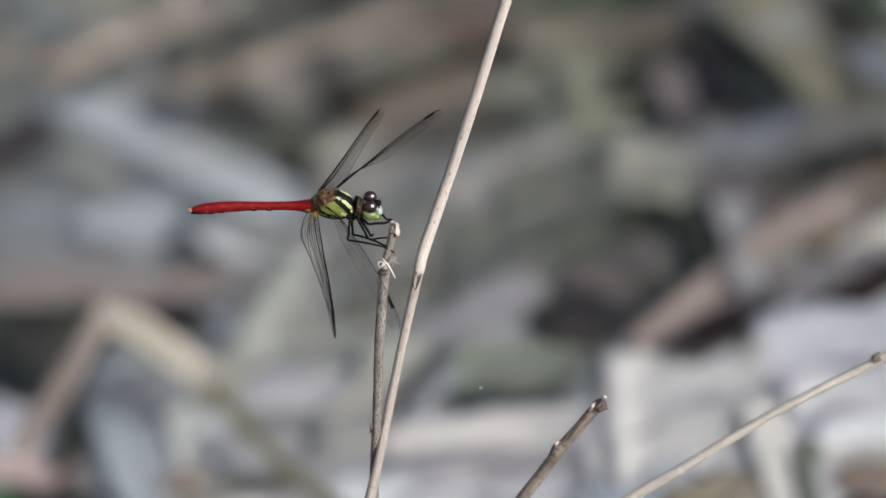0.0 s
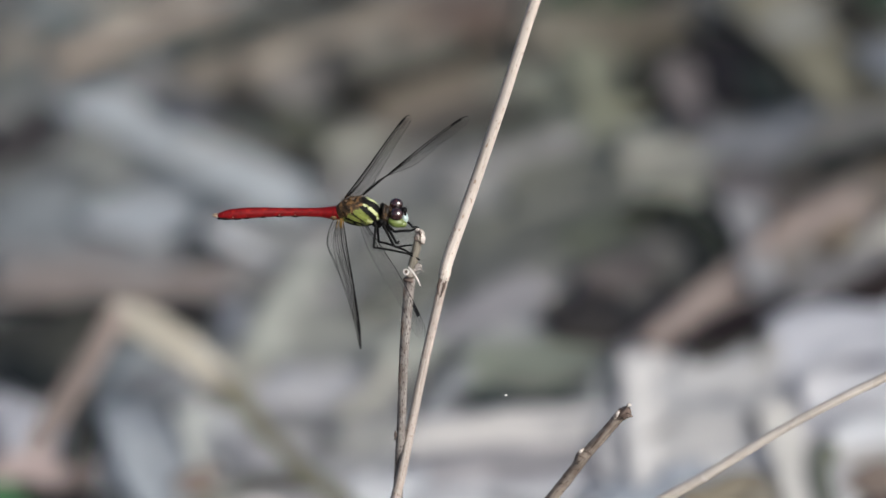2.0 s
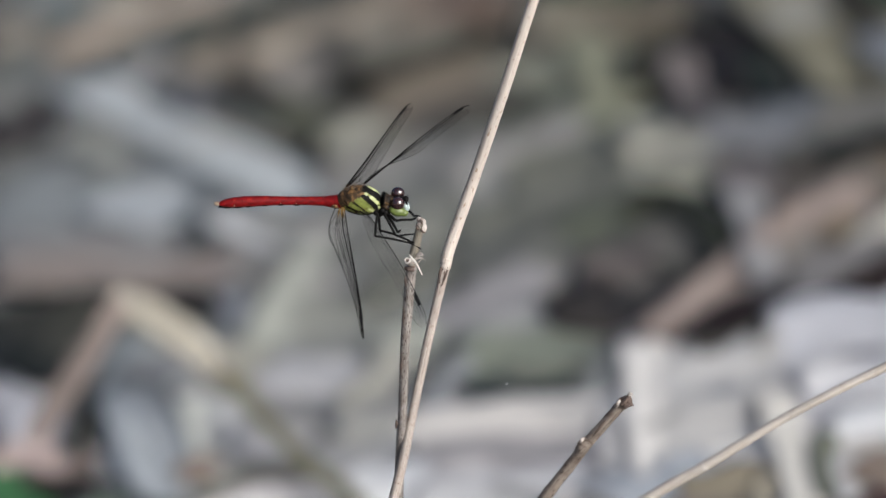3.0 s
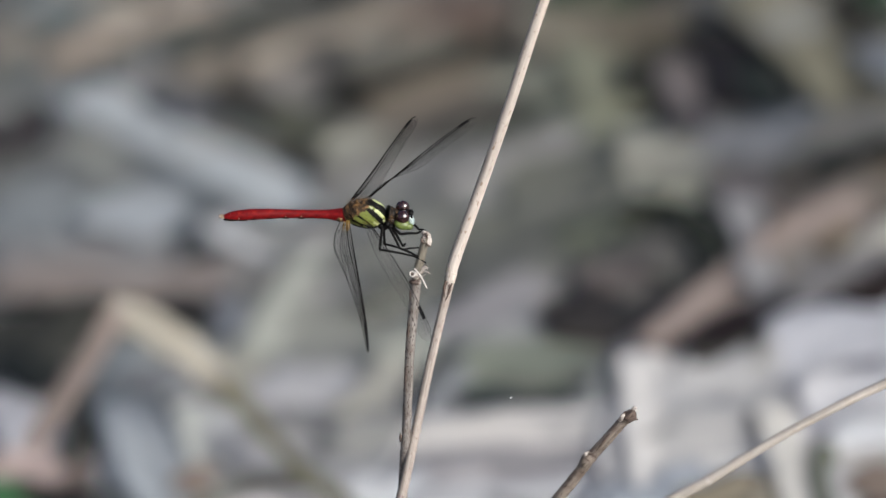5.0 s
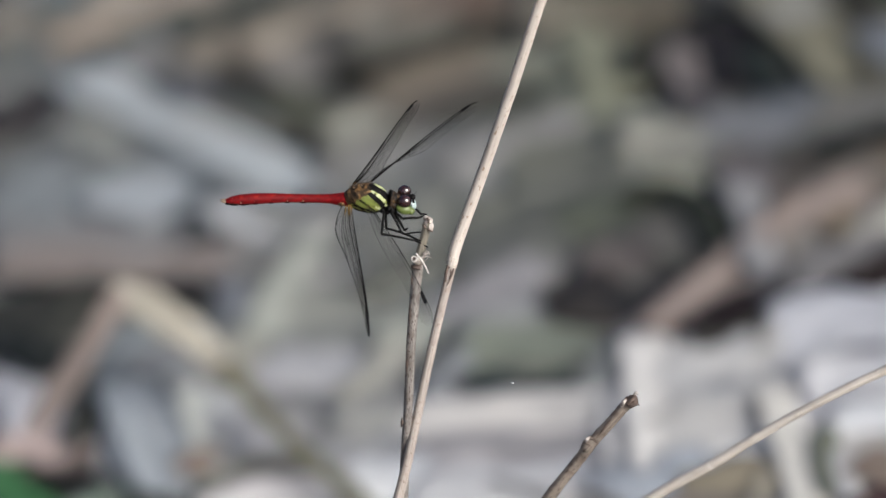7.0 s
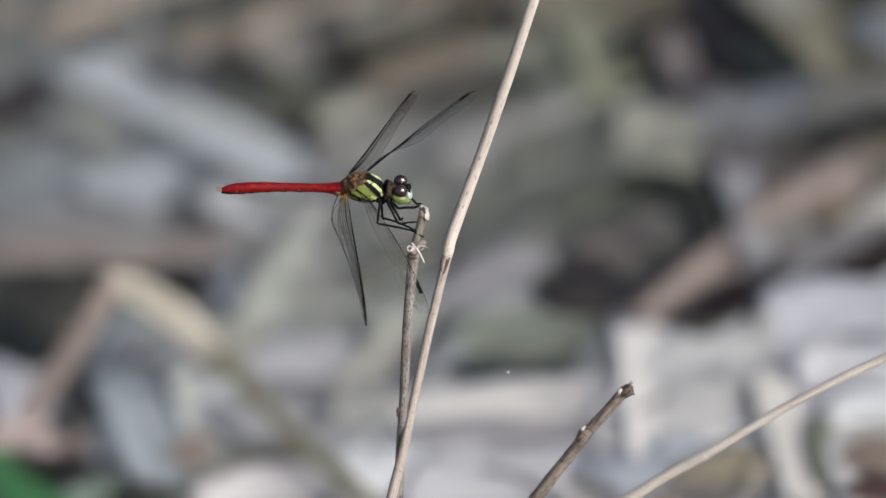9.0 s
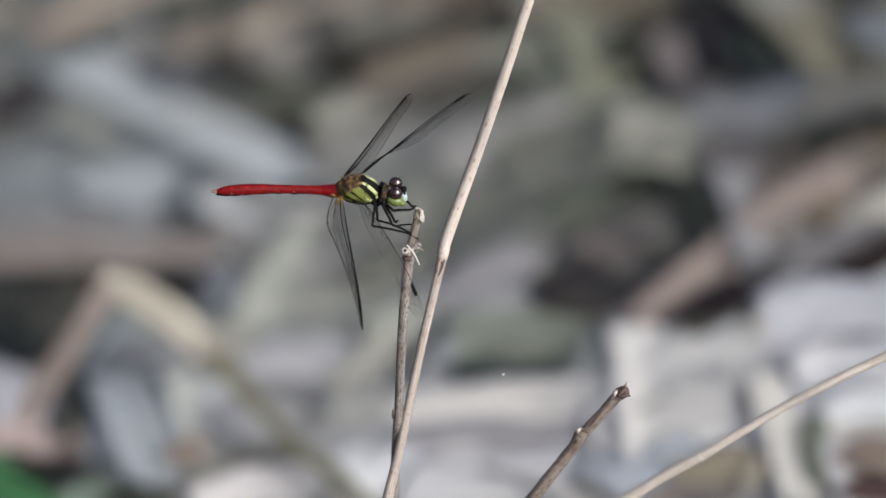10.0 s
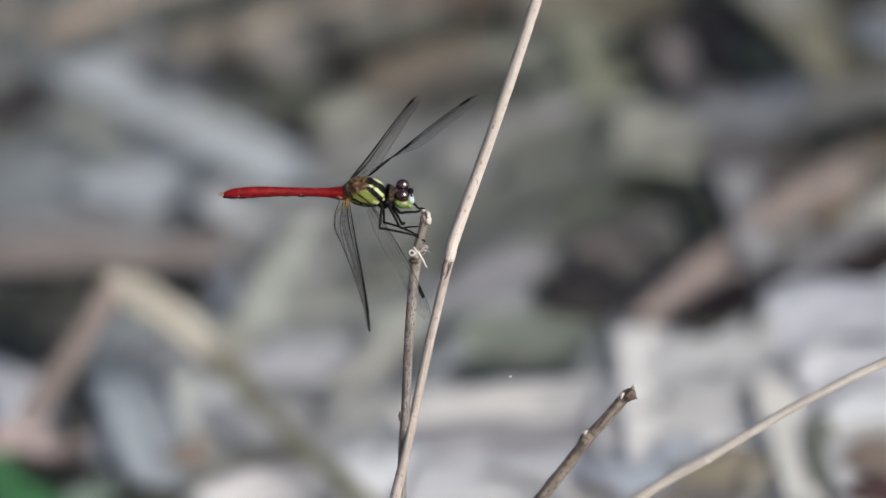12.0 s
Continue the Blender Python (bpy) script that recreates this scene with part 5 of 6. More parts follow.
def perch_stem():
    foot = (-0.0172, -0.0480, -0.0420)
    t = stalk_thing("perch_stem", "grey weathered broken stem with frayed tip")
    t.location = foot
    main = [foot, (-0.0121, -0.0067, 0.0390), (-0.0099, 0.0011, 0.0761), (-0.0090, 0.0026, 0.0945), (-0.0086, 0.0020, 0.1067), (-0.0079, 0.0004, 0.1193), (-0.0074, -0.0011, 0.1319), (-0.0068, -0.0017, 0.1404), (-0.0060, -0.0010, 0.1492)]
    part("main_stem", tube(rel(main, foot), [0.0012, 0.0011, 0.0010, 0.00092, 0.00090, 0.00088, 0.00090, 0.00098, 0.00102], 12, 12, 0.04, 6), M_WEATHERED, t)
    face = Vector((-0.25, -0.80, 0.55)).normalized()
    centre = Vector((-0.0067, -0.0023, 0.1511)) - Vector(foot)
    u = face.orthogonal().normalized()
    v = face.cross(u)
    part("cut_stub", tube([centre - face * 0.0024, centre - face * 0.001, centre], [0.0008, 0.00066, 0.00056], 12, 4, 0.04, 7), M_PITH, t, "pale cut stub")
    rim = bmesh.new()
    add_tube(rim, [centre + (u * math.cos(a) + v * math.sin(a)) * (0.00050 + 0.00004 * math.sin(3 * a)) for a in [i * math.pi / 9 for i in range(19)]], [0.00010, 0.00018, 0.00012, 0.00017, 0.00010], 6, 0.2, random.Random(8))
    part("cut_rim", rim, M_RIM, t, "white cut rim")
    part("hollow", tube([centre - face * 0.0001, centre + face * 0.00005, centre + face * 0.00012], [0.00034, 0.00032, 0.00028], 10, 2, 0.15, 8), M_SCAR, t, "dark hollow")
    part("side_shoot", tube(rel([(-0.0060, -0.0001, 0.1484), (-0.0056, 0.0007, 0.1509), (-0.0050, 0.0010, 0.1534), (-0.0045, 0.0012, 0.1556), (-0.0042, 0.0016, 0.1569)], foot), [0.0008, 0.00085, 0.00082, 0.0008, 0.0009], 12, 8, 0.05, 9), M_OLIVE_STEM, t)
    part("tip_knob", tube(rel([(-0.0037, 0.0011, 0.1553), (-0.0038, 0.0013, 0.1562), (-0.0041, 0.0017, 0.1571), (-0.0045, 0.0019, 0.1577), (-0.0046, 0.0020, 0.1581)], foot), [0.0005, 0.00072, 0.00080, 0.0006, 0.0002], 12, 5, 0.16, 10), M_PITH, t, "pale frayed tip")
    for a, b, c in (((-0.0043, 0.0010, 0.1581), (-0.0040, 0.0006, 0.1578), (-0.0039, 0.0006, 0.1571)), ((-0.0042, 0.0004, 0.1563), (-0.0038, 0.0001, 0.1559), (-0.0033, 0.0002, 0.1556)), ((-0.0051, 0.0006, 0.1571), (-0.0049, 0.0004, 0.1565), (-0.0044, 0.0003, 0.1562))):
        part("bark_shred", tube(rel([a, b, c], foot), [0.0001, 0.00024, 0.00008], 6, 4, 0.25, 18), M_SCAR, t, "dark bark shred")
    part("dark_collar", tube(rel([(-0.0064, -0.0014, 0.1485), (-0.0063, -0.0012, 0.1489), (-0.0063, -0.0011, 0.1493)], foot), [0.00100, 0.00106, 0.0010], 12, 3, 0.1, 19), M_SCAR, t, "dark collar under the cut end")
    part("tip_notch", tube(rel([(-0.0044, 0.0006, 0.1565), (-0.0046, 0.0006, 0.1571), (-0.0046, 0.0009, 0.1575)], foot), [0.0002, 0.00045, 0.0002], 8, 4, 0.1, 11), M_WEATHERED, t)
    part("fibre", tube(rel([(-0.0064, -0.0021, 0.1522), (-0.0055, -0.0026, 0.1513), (-0.0047, -0.0030, 0.1501), (-0.0040, -0.0033, 0.1486)], foot), [0.00012, 0.00018, 0.00018, 0.0001], 6, 6, 0.1, 12), M_RIM, t, "white peeling fibre")
    for a, b, c, r in (((-0.0057, -0.0012, 0.1500), (-0.0050, -0.0013, 0.1512), (-0.0036, -0.0014, 0.1521), 0.00022), ((-0.0053, -0.0012, 0.1507), (-0.0042, -0.0015, 0.1513), (-0.0033, -0.0021, 0.1510), 0.00016),
                       ((-0.0050, -0.0005, 0.1513), (-0.0042, -0.0008, 0.1519), (-0.0038, -0.0014, 0.1515), 0.00030), ((-0.0054, -0.0015, 0.1499), (-0.0046, -0.0017, 0.1505), (-0.0040, -0.0019, 0.1513), 0.00012)):
        part("fibre", tube(rel([a, b, c], foot), [r, r, r * 0.25], 6, 6, 0.2, 13, 0.5), M_PITH, t, "white peeling fibre")
    part("bark_flake", tube(rel([(-0.0091, -0.0013, 0.1176), (-0.0091, -0.0012, 0.1166), (-0.0092, -0.0010, 0.1155)], foot), [0.0001, 0.0003, 0.0001], 6, 6, 0.2, 14), M_SCAR, t, "dark bark flake")
    for a, b, r, s in (((-0.0067, -0.0016, 0.1483), (-0.0061, -0.0019, 0.1466), 0.00022, 15), ((-0.0057, -0.0010, 0.1485), (-0.0059, -0.0013, 0.1470), 0.0002, 16), ((-0.0070, -0.0025, 0.1443), (-0.0066, -0.0025, 0.1429), 0.00015, 17), ((-0.0072, -0.0022, 0.1479), (-0.0071, -0.0023, 0.1454), 0.00022, 41), ((-0.0064, -0.0019, 0.1459), (-0.0060, -0.0019, 0.1445), 0.00014, 42), ((-0.0075, -0.0028, 0.1420), (-0.0076, -0.0027, 0.1373), 0.0002, 43), ((-0.0080, -0.0021, 0.1323), (-0.0082, -0.0016, 0.1262), 0.0002, 44)):
        part("bark_spot", tube(rel([a, (Vector(a) + Vector(b)) / 2, b], foot), [0.00004, r, 0.00004], 6, 4, 0.2, s), M_SCAR, t)


def broken_twig():
    foot = (-0.0600, 0.0600, -0.0480)
    t = stalk_thing("broken_twig", "short brown twig with broken top and a bud")
    t.location = foot
    pts = [foot, (-0.0015, 0.0050, 0.0711), (0.0114, 0.0040, 0.0878), (0.0169, 0.0030, 0.0962), (0.0203, 0.0025, 0.1014), (0.0242, 0.0020, 0.1070), (0.0270, 0.0015, 0.1113), (0.0304, 0.0010, 0.1157), (0.0326, 0.0010, 0.1185), (0.0339, 0.0010, 0.1200)]
    part("stem", tube(rel(pts, foot), [0.00150, 0.00139, 0.00128, 0.00120, 0.00113, 0.00109, 0.00109, 0.00101, 0.00103, 0.00116], 12, 10, 0.05, 20), M_TWIG, t)
    part("node", tube(rel([(0.0255, 0.0014, 0.1098), (0.0262, 0.0012, 0.1109), (0.0272, 0.0014, 0.1119)], foot), [0.00104, 0.00118, 0.00104], 12, 5, 0.10, 21), M_TWIG, t, "swollen ringed node")
    for a, b, c, r in (((0.0255, 0.0004, 0.1114), (0.0263, 0.0002, 0.1111), (0.0269, 0.0006, 0.1102), 0.00018), ((0.0265, 0.0004, 0.1123), (0.0273, 0.0002, 0.1122), (0.0278, 0.0006, 0.1113), 0.0002)):
        part("node_ring", tube(rel([a, b, c], foot), [r * 0.6, r, r * 0.5], 6, 4, 0.2, 26), M_SCAR, t, "dark leaf scar")
    part("bud", tube(rel([(0.0255, 0.0006, 0.1117), (0.0258, 0.0004, 0.1123), (0.0264, 0.0006, 0.1128)], foot), [0.0002, 0.00042, 0.0001], 8, 4, 0.15, 22), M_PITH, t, "small pale bud")
    part("bark_streak", tube(rel([(0.0276, 0.0005, 0.1126), (0.0293, 0.0003, 0.1150), (0.0315, 0.0003, 0.1181)], foot), [0.00008, 0.0003, 0.0001], 6, 6, 0.2, 27), M_SCAR, t, "dark streak in the bark")
    part("broken_end", tube(rel([(0.0329, 0.0010, 0.1190), (0.0339, 0.0008, 0.1202), (0.0347, 0.0008, 0.1204), (0.0351, 0.0008, 0.1195)], foot), [0.0009, 0.00095, 0.0008, 0.0004], 12, 4, 0.22, 23), M_SCAR, t, "dark splintered end")
    part("splinter", tube(rel([(0.0323, 0.0000, 0.1194), (0.0327, -0.0002, 0.1204), (0.0332, 0.0000, 0.1211)], foot), [0.0003, 0.0005, 0.0002], 8, 4, 0.25, 24), M_PITH, t, "pale splinter")
    part("splinter", tube(rel([(0.0333, -0.0003, 0.1200), (0.0340, -0.0006, 0.1209), (0.0346, -0.0004, 0.1213)], foot), [0.0005, 0.0004, 0.0001], 8, 4, 0.3, 29), M_SCAR, t, "dark splinter")
    part("splinter", tube(rel([(0.0340, -0.0002, 0.1196), (0.0350, -0.0004, 0.1200), (0.0357, -0.0002, 0.1198)], foot), [0.0005, 0.00035, 0.0001], 8, 4, 0.3, 36), M_SCAR, t, "dark splinter")
    part("splinter", tube(rel([(0.0342, 0.0000, 0.1208), (0.0346, 0.0000, 0.1214), (0.0348, 0.0002, 0.1220)], foot), [0.0004, 0.0003, 0.0003], 8, 4, 0.2, 28), M_SCAR, t, "dark splinter")
    part("splinter", tube(rel([(0.0347, 0.0000, 0.1218), (0.0350, -0.0001, 0.1223), (0.0354, 0.0000, 0.1220)], foot), [0.0002, 0.00036, 0.0002], 8, 4, 0.2, 25), M_PITH, t, "pale splinter")


def slanting_stem():
    foot = (-0.0750, 0.1500, -0.0500)
    t = stalk_thing("slanting_stem", "thin pale stem slanting low over the litter")
    t.location = foot
    pts = [foot, (-0.0091, 0.0230, 0.0613), (0.0180, 0.0200, 0.0780), (0.0331, 0.0190, 0.0874), (0.0427, 0.0180, 0.0943), (0.0500, 0.0170, 0.0992), (0.0566, 0.0165, 0.1039), (0.0662, 0.0160, 0.1104), (0.0768, 0.0155, 0.1167), (0.0843, 0.0150, 0.1209), (0.1043, 0.0130, 0.1333)]
    part("stem", tube(rel(pts, foot), [0.00122, 0.00118, 0.00113, 0.00109, 0.00103, 0.00098, 0.00091, 0.00087, 0.00087, 0.00090, 0.00075], 12, 12, 0.03, 30), M_PALE_STRAW, t)
    part("node", tube(rel([(0.0486, 0.0170, 0.0982), (0.0495, 0.0170, 0.0988), (0.0504, 0.0170, 0.0995)], foot), [0.0005, 0.00090, 0.00102, 0.00090, 0.0005], 12, 5, 0.03, 31), M_PITH_PALE, t, "pale node")
    part("node", tube(rel([(0.0860, 0.0148, 0.1225), (0.0867, 0.0147, 0.1229), (0.0875, 0.0146, 0.1234)], foot), [0.00090, 0.00100, 0.00090], 12, 4, 0.08, 32), M_TWIG, t, "dark node")


def silk_thread():
    a, b, c = (0.0264, 0.0010, 0.1118), (0.0117, 0.0010, 0.1238), (-0.0023, 0.0058, 0.1331)
    t = tagged(new("silk_thread"), "fine spider thread with a white speck", "spider thread")
    t.location = b
    part("strand", tube([Vector(p) - Vector(b) for p in (a, b, c)], [0.000003, 0.000003, 0.000003], 5, 8), M_SILK, t)
    part("speck", tube([(-0.0003, 0, 0.0001), (0, 0, 0), (0.0003, 0, 0.0002)], [0.00008, 0.0002, 0.00005], 6, 4, 0.3, 40), M_SILK, t)


tall_stalk()
perch_stem()
broken_twig()
slanting_stem()
silk_thread()


# ---- the dragonfly; x runs to its head, z to its back ----
def ball(bm, centre, size, segs=24, rings=16):
    uvl = bm.loops.layers.uv.verify()
    made = bmesh.ops.create_uvsphere(bm, u_segments=segs, v_segments=rings, radius=1.0)["verts"]
    for v in made:
        v.co = Vector(centre) + Vector((v.co.x * size[0], v.co.y * size[1], v.co.z * size[2]))
    for fa in bm.faces:
        for lp in fa.loops:
            lp[uvl].uv = (lp.vert.co.x, lp.vert.co.z)
    return bm


def egg(centre, size, tilt=0.0, segs=24, rings=16):
    bm = ball(bmesh.new(), (0, 0, 0), size, segs, rings)
    bmesh.ops.transform(bm, matrix=Matrix.Translation(centre) @ pose(0, 0, 0, 0, tilt, 0), verts=bm.verts)
    return bm


THORAX_TILT = 9.0
THORAX_SIZE = Vector((0.0043, 0.0025, 0.0030))


def thorax_shape(grow=1.0, keep=None, segs=96, rings=64):
    """The barrel of the thorax, or the band of it that keep() picks by its length and its height on the flank."""
    bm = ball(bmesh.new(), (0, 0, 0), THORAX_SIZE * grow, segs, rings)
    for v in bm.verts:
        v.co.z *= 1.0 + 0.12 * math.sin(v.co.x * 420)
        v.co.z += 0.0004 * (1 - (v.co.x / THORAX_SIZE.x) ** 2)
    if keep:
        bad = []
        for fa in bm.faces:
            c = fa.calc_center_median()
            if not keep(c.x * 1000, (c.z + c.y) * 707.0, (c.z - c.y) * 707.0):
                bad.append(fa)
        bmesh.ops.delete(bm, geom=bad, context="FACES")
    bmesh.ops.transform(bm, matrix=pose(0, 0, 0, 0, THORAX_TILT, 0), verts=bm.verts)
    return bm


def band(x0, h0, x1, h1, w):
    def keep(x, h, out):
        if out < -0.3:
            return False
        dx, dh = x1 - x0, h1 - h0
        t = max(0, min(1, ((x - x0) * dx + (h - h0) * dh) / (dx * dx + dh * dh)))
        return math.hypot(x - x0 - t * dx, h - h0 - t * dh) < w * (1 + 0.25 * math.sin(5 * x + 7 * h))
    return keep


def leg(body, pts, radii, label=""):
    names = ("femur", "tibia", "tarsus")
    root = None
    for i in range(len(pts) - 1):
        a, b = Vector(pts[i]), Vector(pts[i + 1])
        mid = (a + b) / 2 + Vector((0, 0, 0.00012))
        bm = tube([a, mid, b], [radii[i], radii[i] * 0.9, radii[i + 1]], 8, 5, 0.03, i)
        if i == 1:
            rng = random.Random(i)
            for k in range(7):
                p = a.lerp(b, 0.12 + 0.12 * k)
                d = Vector((0.3, rng.uniform(-0.6, 0.6), -1 if k % 2 else 0.8)).normalized()
                add_tube(bm, [p, p + d * 0.00035, p + d * 0.0006], [0.00003, 0.00002, 0.000008], 4)
        ob = part(names[min(i, 2)] if root else "leg", bm, M_BLACK, root or body, "" if root else "thin black jointed leg")
        root = root or ob


def wing(body, root, tip, chord, hind, seed, name_label, taper=0.0, arch=0.0, fine=1.0, base_chord=None, mark=(0.845, 0.945, 0.19), net=1.0, costa=(0.00019, 0.00012), faint=1.0):
    """One wing: a thin membrane, its long veins, cross-veins and dark mark near the tip. Its origin is its hinge."""
    rng = random.Random(seed)
    root, tip, chord = Vector(root), Vector(tip), Vector(chord)
    base_chord = Vector(base_chord) if base_chord else chord
    span = tip - root
    nor = span.cross(chord).normalized()

    def depth(t):
        if hind:
            d = (0.35 + 0.65 * math.sin(min(1.0, t / 0.24) * math.pi / 2)) * (1 - 0.52 * t ** 1.5)
        else:
            d = (0.28 + 0.72 * math.sin(min(1.0, t / 0.5) * math.pi / 2)) * (1 - 0.34 * t ** 2)
        return d * (1 - taper * t)

    def rounding(t):
        return math.sqrt(max(0.0, 1 - max(0.0, (t - 0.90) / 0.10) ** 2.2))

    def at(t, s):
        bow = 0.035 * math.sin(math.pi * t) - 0.02 * math.sin(2 * math.pi * t)
        lead = span * t - chord * bow - chord.normalized() * (arch * math.sin(math.pi * t))
        ripple = nor * (0.00012 * math.sin(s * 16) * (1 - 0.6 * t))
        sag = nor * (-0.0007 * math.sin(math.pi * t) * s)
        tw = min(1.0, 2.0 * t)
        twist = tw * tw * (3 - 2 * tw)
        return lead + base_chord.lerp(chord, twist) * (depth(t) * (0.45 * (1 - rounding(t)) + s * rounding(t))) + ripple + sag

    nt, ns = 44, 12
    bm = bmesh.new()
    grid = [[bm.verts.new(at(i / nt * 0.998, k / ns)) for k in range(ns + 1)] for i in range(nt + 1)]
    for i in range(nt):
        for k in range(ns):
            bm.faces.new((grid[i][k], grid[i + 1][k], grid[i + 1][k + 1], grid[i][k + 1]))
    w = part("wing", bm, M_MEMBRANE, body, name_label)
    w.location = root

    def vein(fn, t0, t1, r0, r1, n=26):
        b = bmesh.new()
        line = [fn(t0 + (t1 - t0) * i / n) for i in range(n + 1)]
        add_tube(b, line, [r0 * fine, (r0 + r1) * fine / 2, r1 * fine], 5)
        part("vein", b, M_VEIN, w)

    vein(lambda t: at(t, 0), 0, 0.86, costa[0], costa[1])
    vein(lambda t: at(t, 0), 0.86, 0.998, 0.00011, 0.00007)
    vein(lambda t: at(t, 0.10 * (1 - t)), 0, 0.50, 0.00006, 0.00004)
    vein(lambda t: at(t, 0.24 - 0.06 * t), 0, 0.95, 0.00012, 0.00008)
    vein(lambda t: at(t, 0.33 + 0.08 * t), 0.02, 0.93, 0.00005, 0.000035)
    vein(lambda t: at(t, 0.40 + 0.22 * t), 0.02, 0.90, 0.000045 * faint, 0.00003 * faint)
    vein(lambda t: at(t, 0.46 + 0.50 * t), 0.02, 0.78, 0.000045 * faint, 0.00003 * faint)
    vein(lambda t: at(t, 0.52 + 0.95 * t), 0.01, 0.46, 0.000045 * faint, 0.00003 * faint)
    vein(lambda t: at(t, 0.52 + 0.55 * math.sin(t * 7.0)), 0.02, 0.30, 0.000045, 0.00003)
    vein(lambda t: at(t, 1.0), 0, 0.995, 0.00006 * faint, 0.00004 * faint, 50)
    b = bmesh.new()
    for i in range(1, 46):
        t = i / 47
        s0 = 0.0
        while s0 < 0.98:
            s1 = min(1.0, s0 + rng.uniform(0.10, 0.17))
            tt = min(0.985, t + rng.uniform(-0.009, 0.009))
            add_tube(b, [at(tt, s0), at(tt + 0.004, s1)], [0.000022 * net, 0.000022 * net], 3, caps=False)
            s0 = s1
    for k in range(1, 6):
        for i in range(40):
            t0, t1 = 0.1 + 0.87 * i / 40, 0.1 + 0.87 * (i + 1) / 40
            s = 0.3 + 0.12 * k
            add_tube(b, [at(t0, s + 0.02 * (i % 2)), at(t1, s + 0.02 * ((i + 1) % 2))], [0.00002 * net, 0.00002 * net], 3, caps=False)
    tagged(part("vein_net", b, M_VEIN, w, "fine net of dark cross-veins"), kind="stuff")
    b = bmesh.new()
    rows = [[b.verts.new(at(mark[0] + (mark[1] - mark[0]) * i / 6, mark[2] * min(1.0, (i + 0.4) / 2.5) * k / 2) + nor * 0.00004) for k in range(3)] for i in range(7)]
    low = [[b.verts.new(at(mark[0] + (mark[1] - mark[0]) * i / 6, mark[2] * min(1.0, (i + 0.4) / 2.5) * k / 2) - nor * 0.00004) for k in range(3)] for i in range(7)]
    for i in range(6):
        for k in range(2):
            b.faces.new((rows[i][k], rows[i + 1][k], rows[i + 1][k + 1], rows[i][k + 1]))
            b.faces.new((low[i][k], low[i][k + 1], low[i + 1][k + 1], low[i + 1][k]))
    part("pterostigma", b, M_BLACK, w, "dark wing mark near the tip")
    b = bmesh.new()
    add_tube(b, [at(0.0, 0.2), at(0.018, 0.2), at(0.045, 0.18)], [0.00022, 0.00016, 0.00004], 8, flat=0.35)
    if hind and taper:
        for k in (0.0, 0.12, 0.30, 0.48):
            add_tube(b, [at(0.0, k), at(0.03, k), at(0.075, k + 0.02)], [0.00012, 0.00011, 0.00004], 6)
    part("wing_root", b, M_AMBER if hind and taper else M_BROWN, w, "amber wing root" if hind and taper else "brown wing root")
    return w


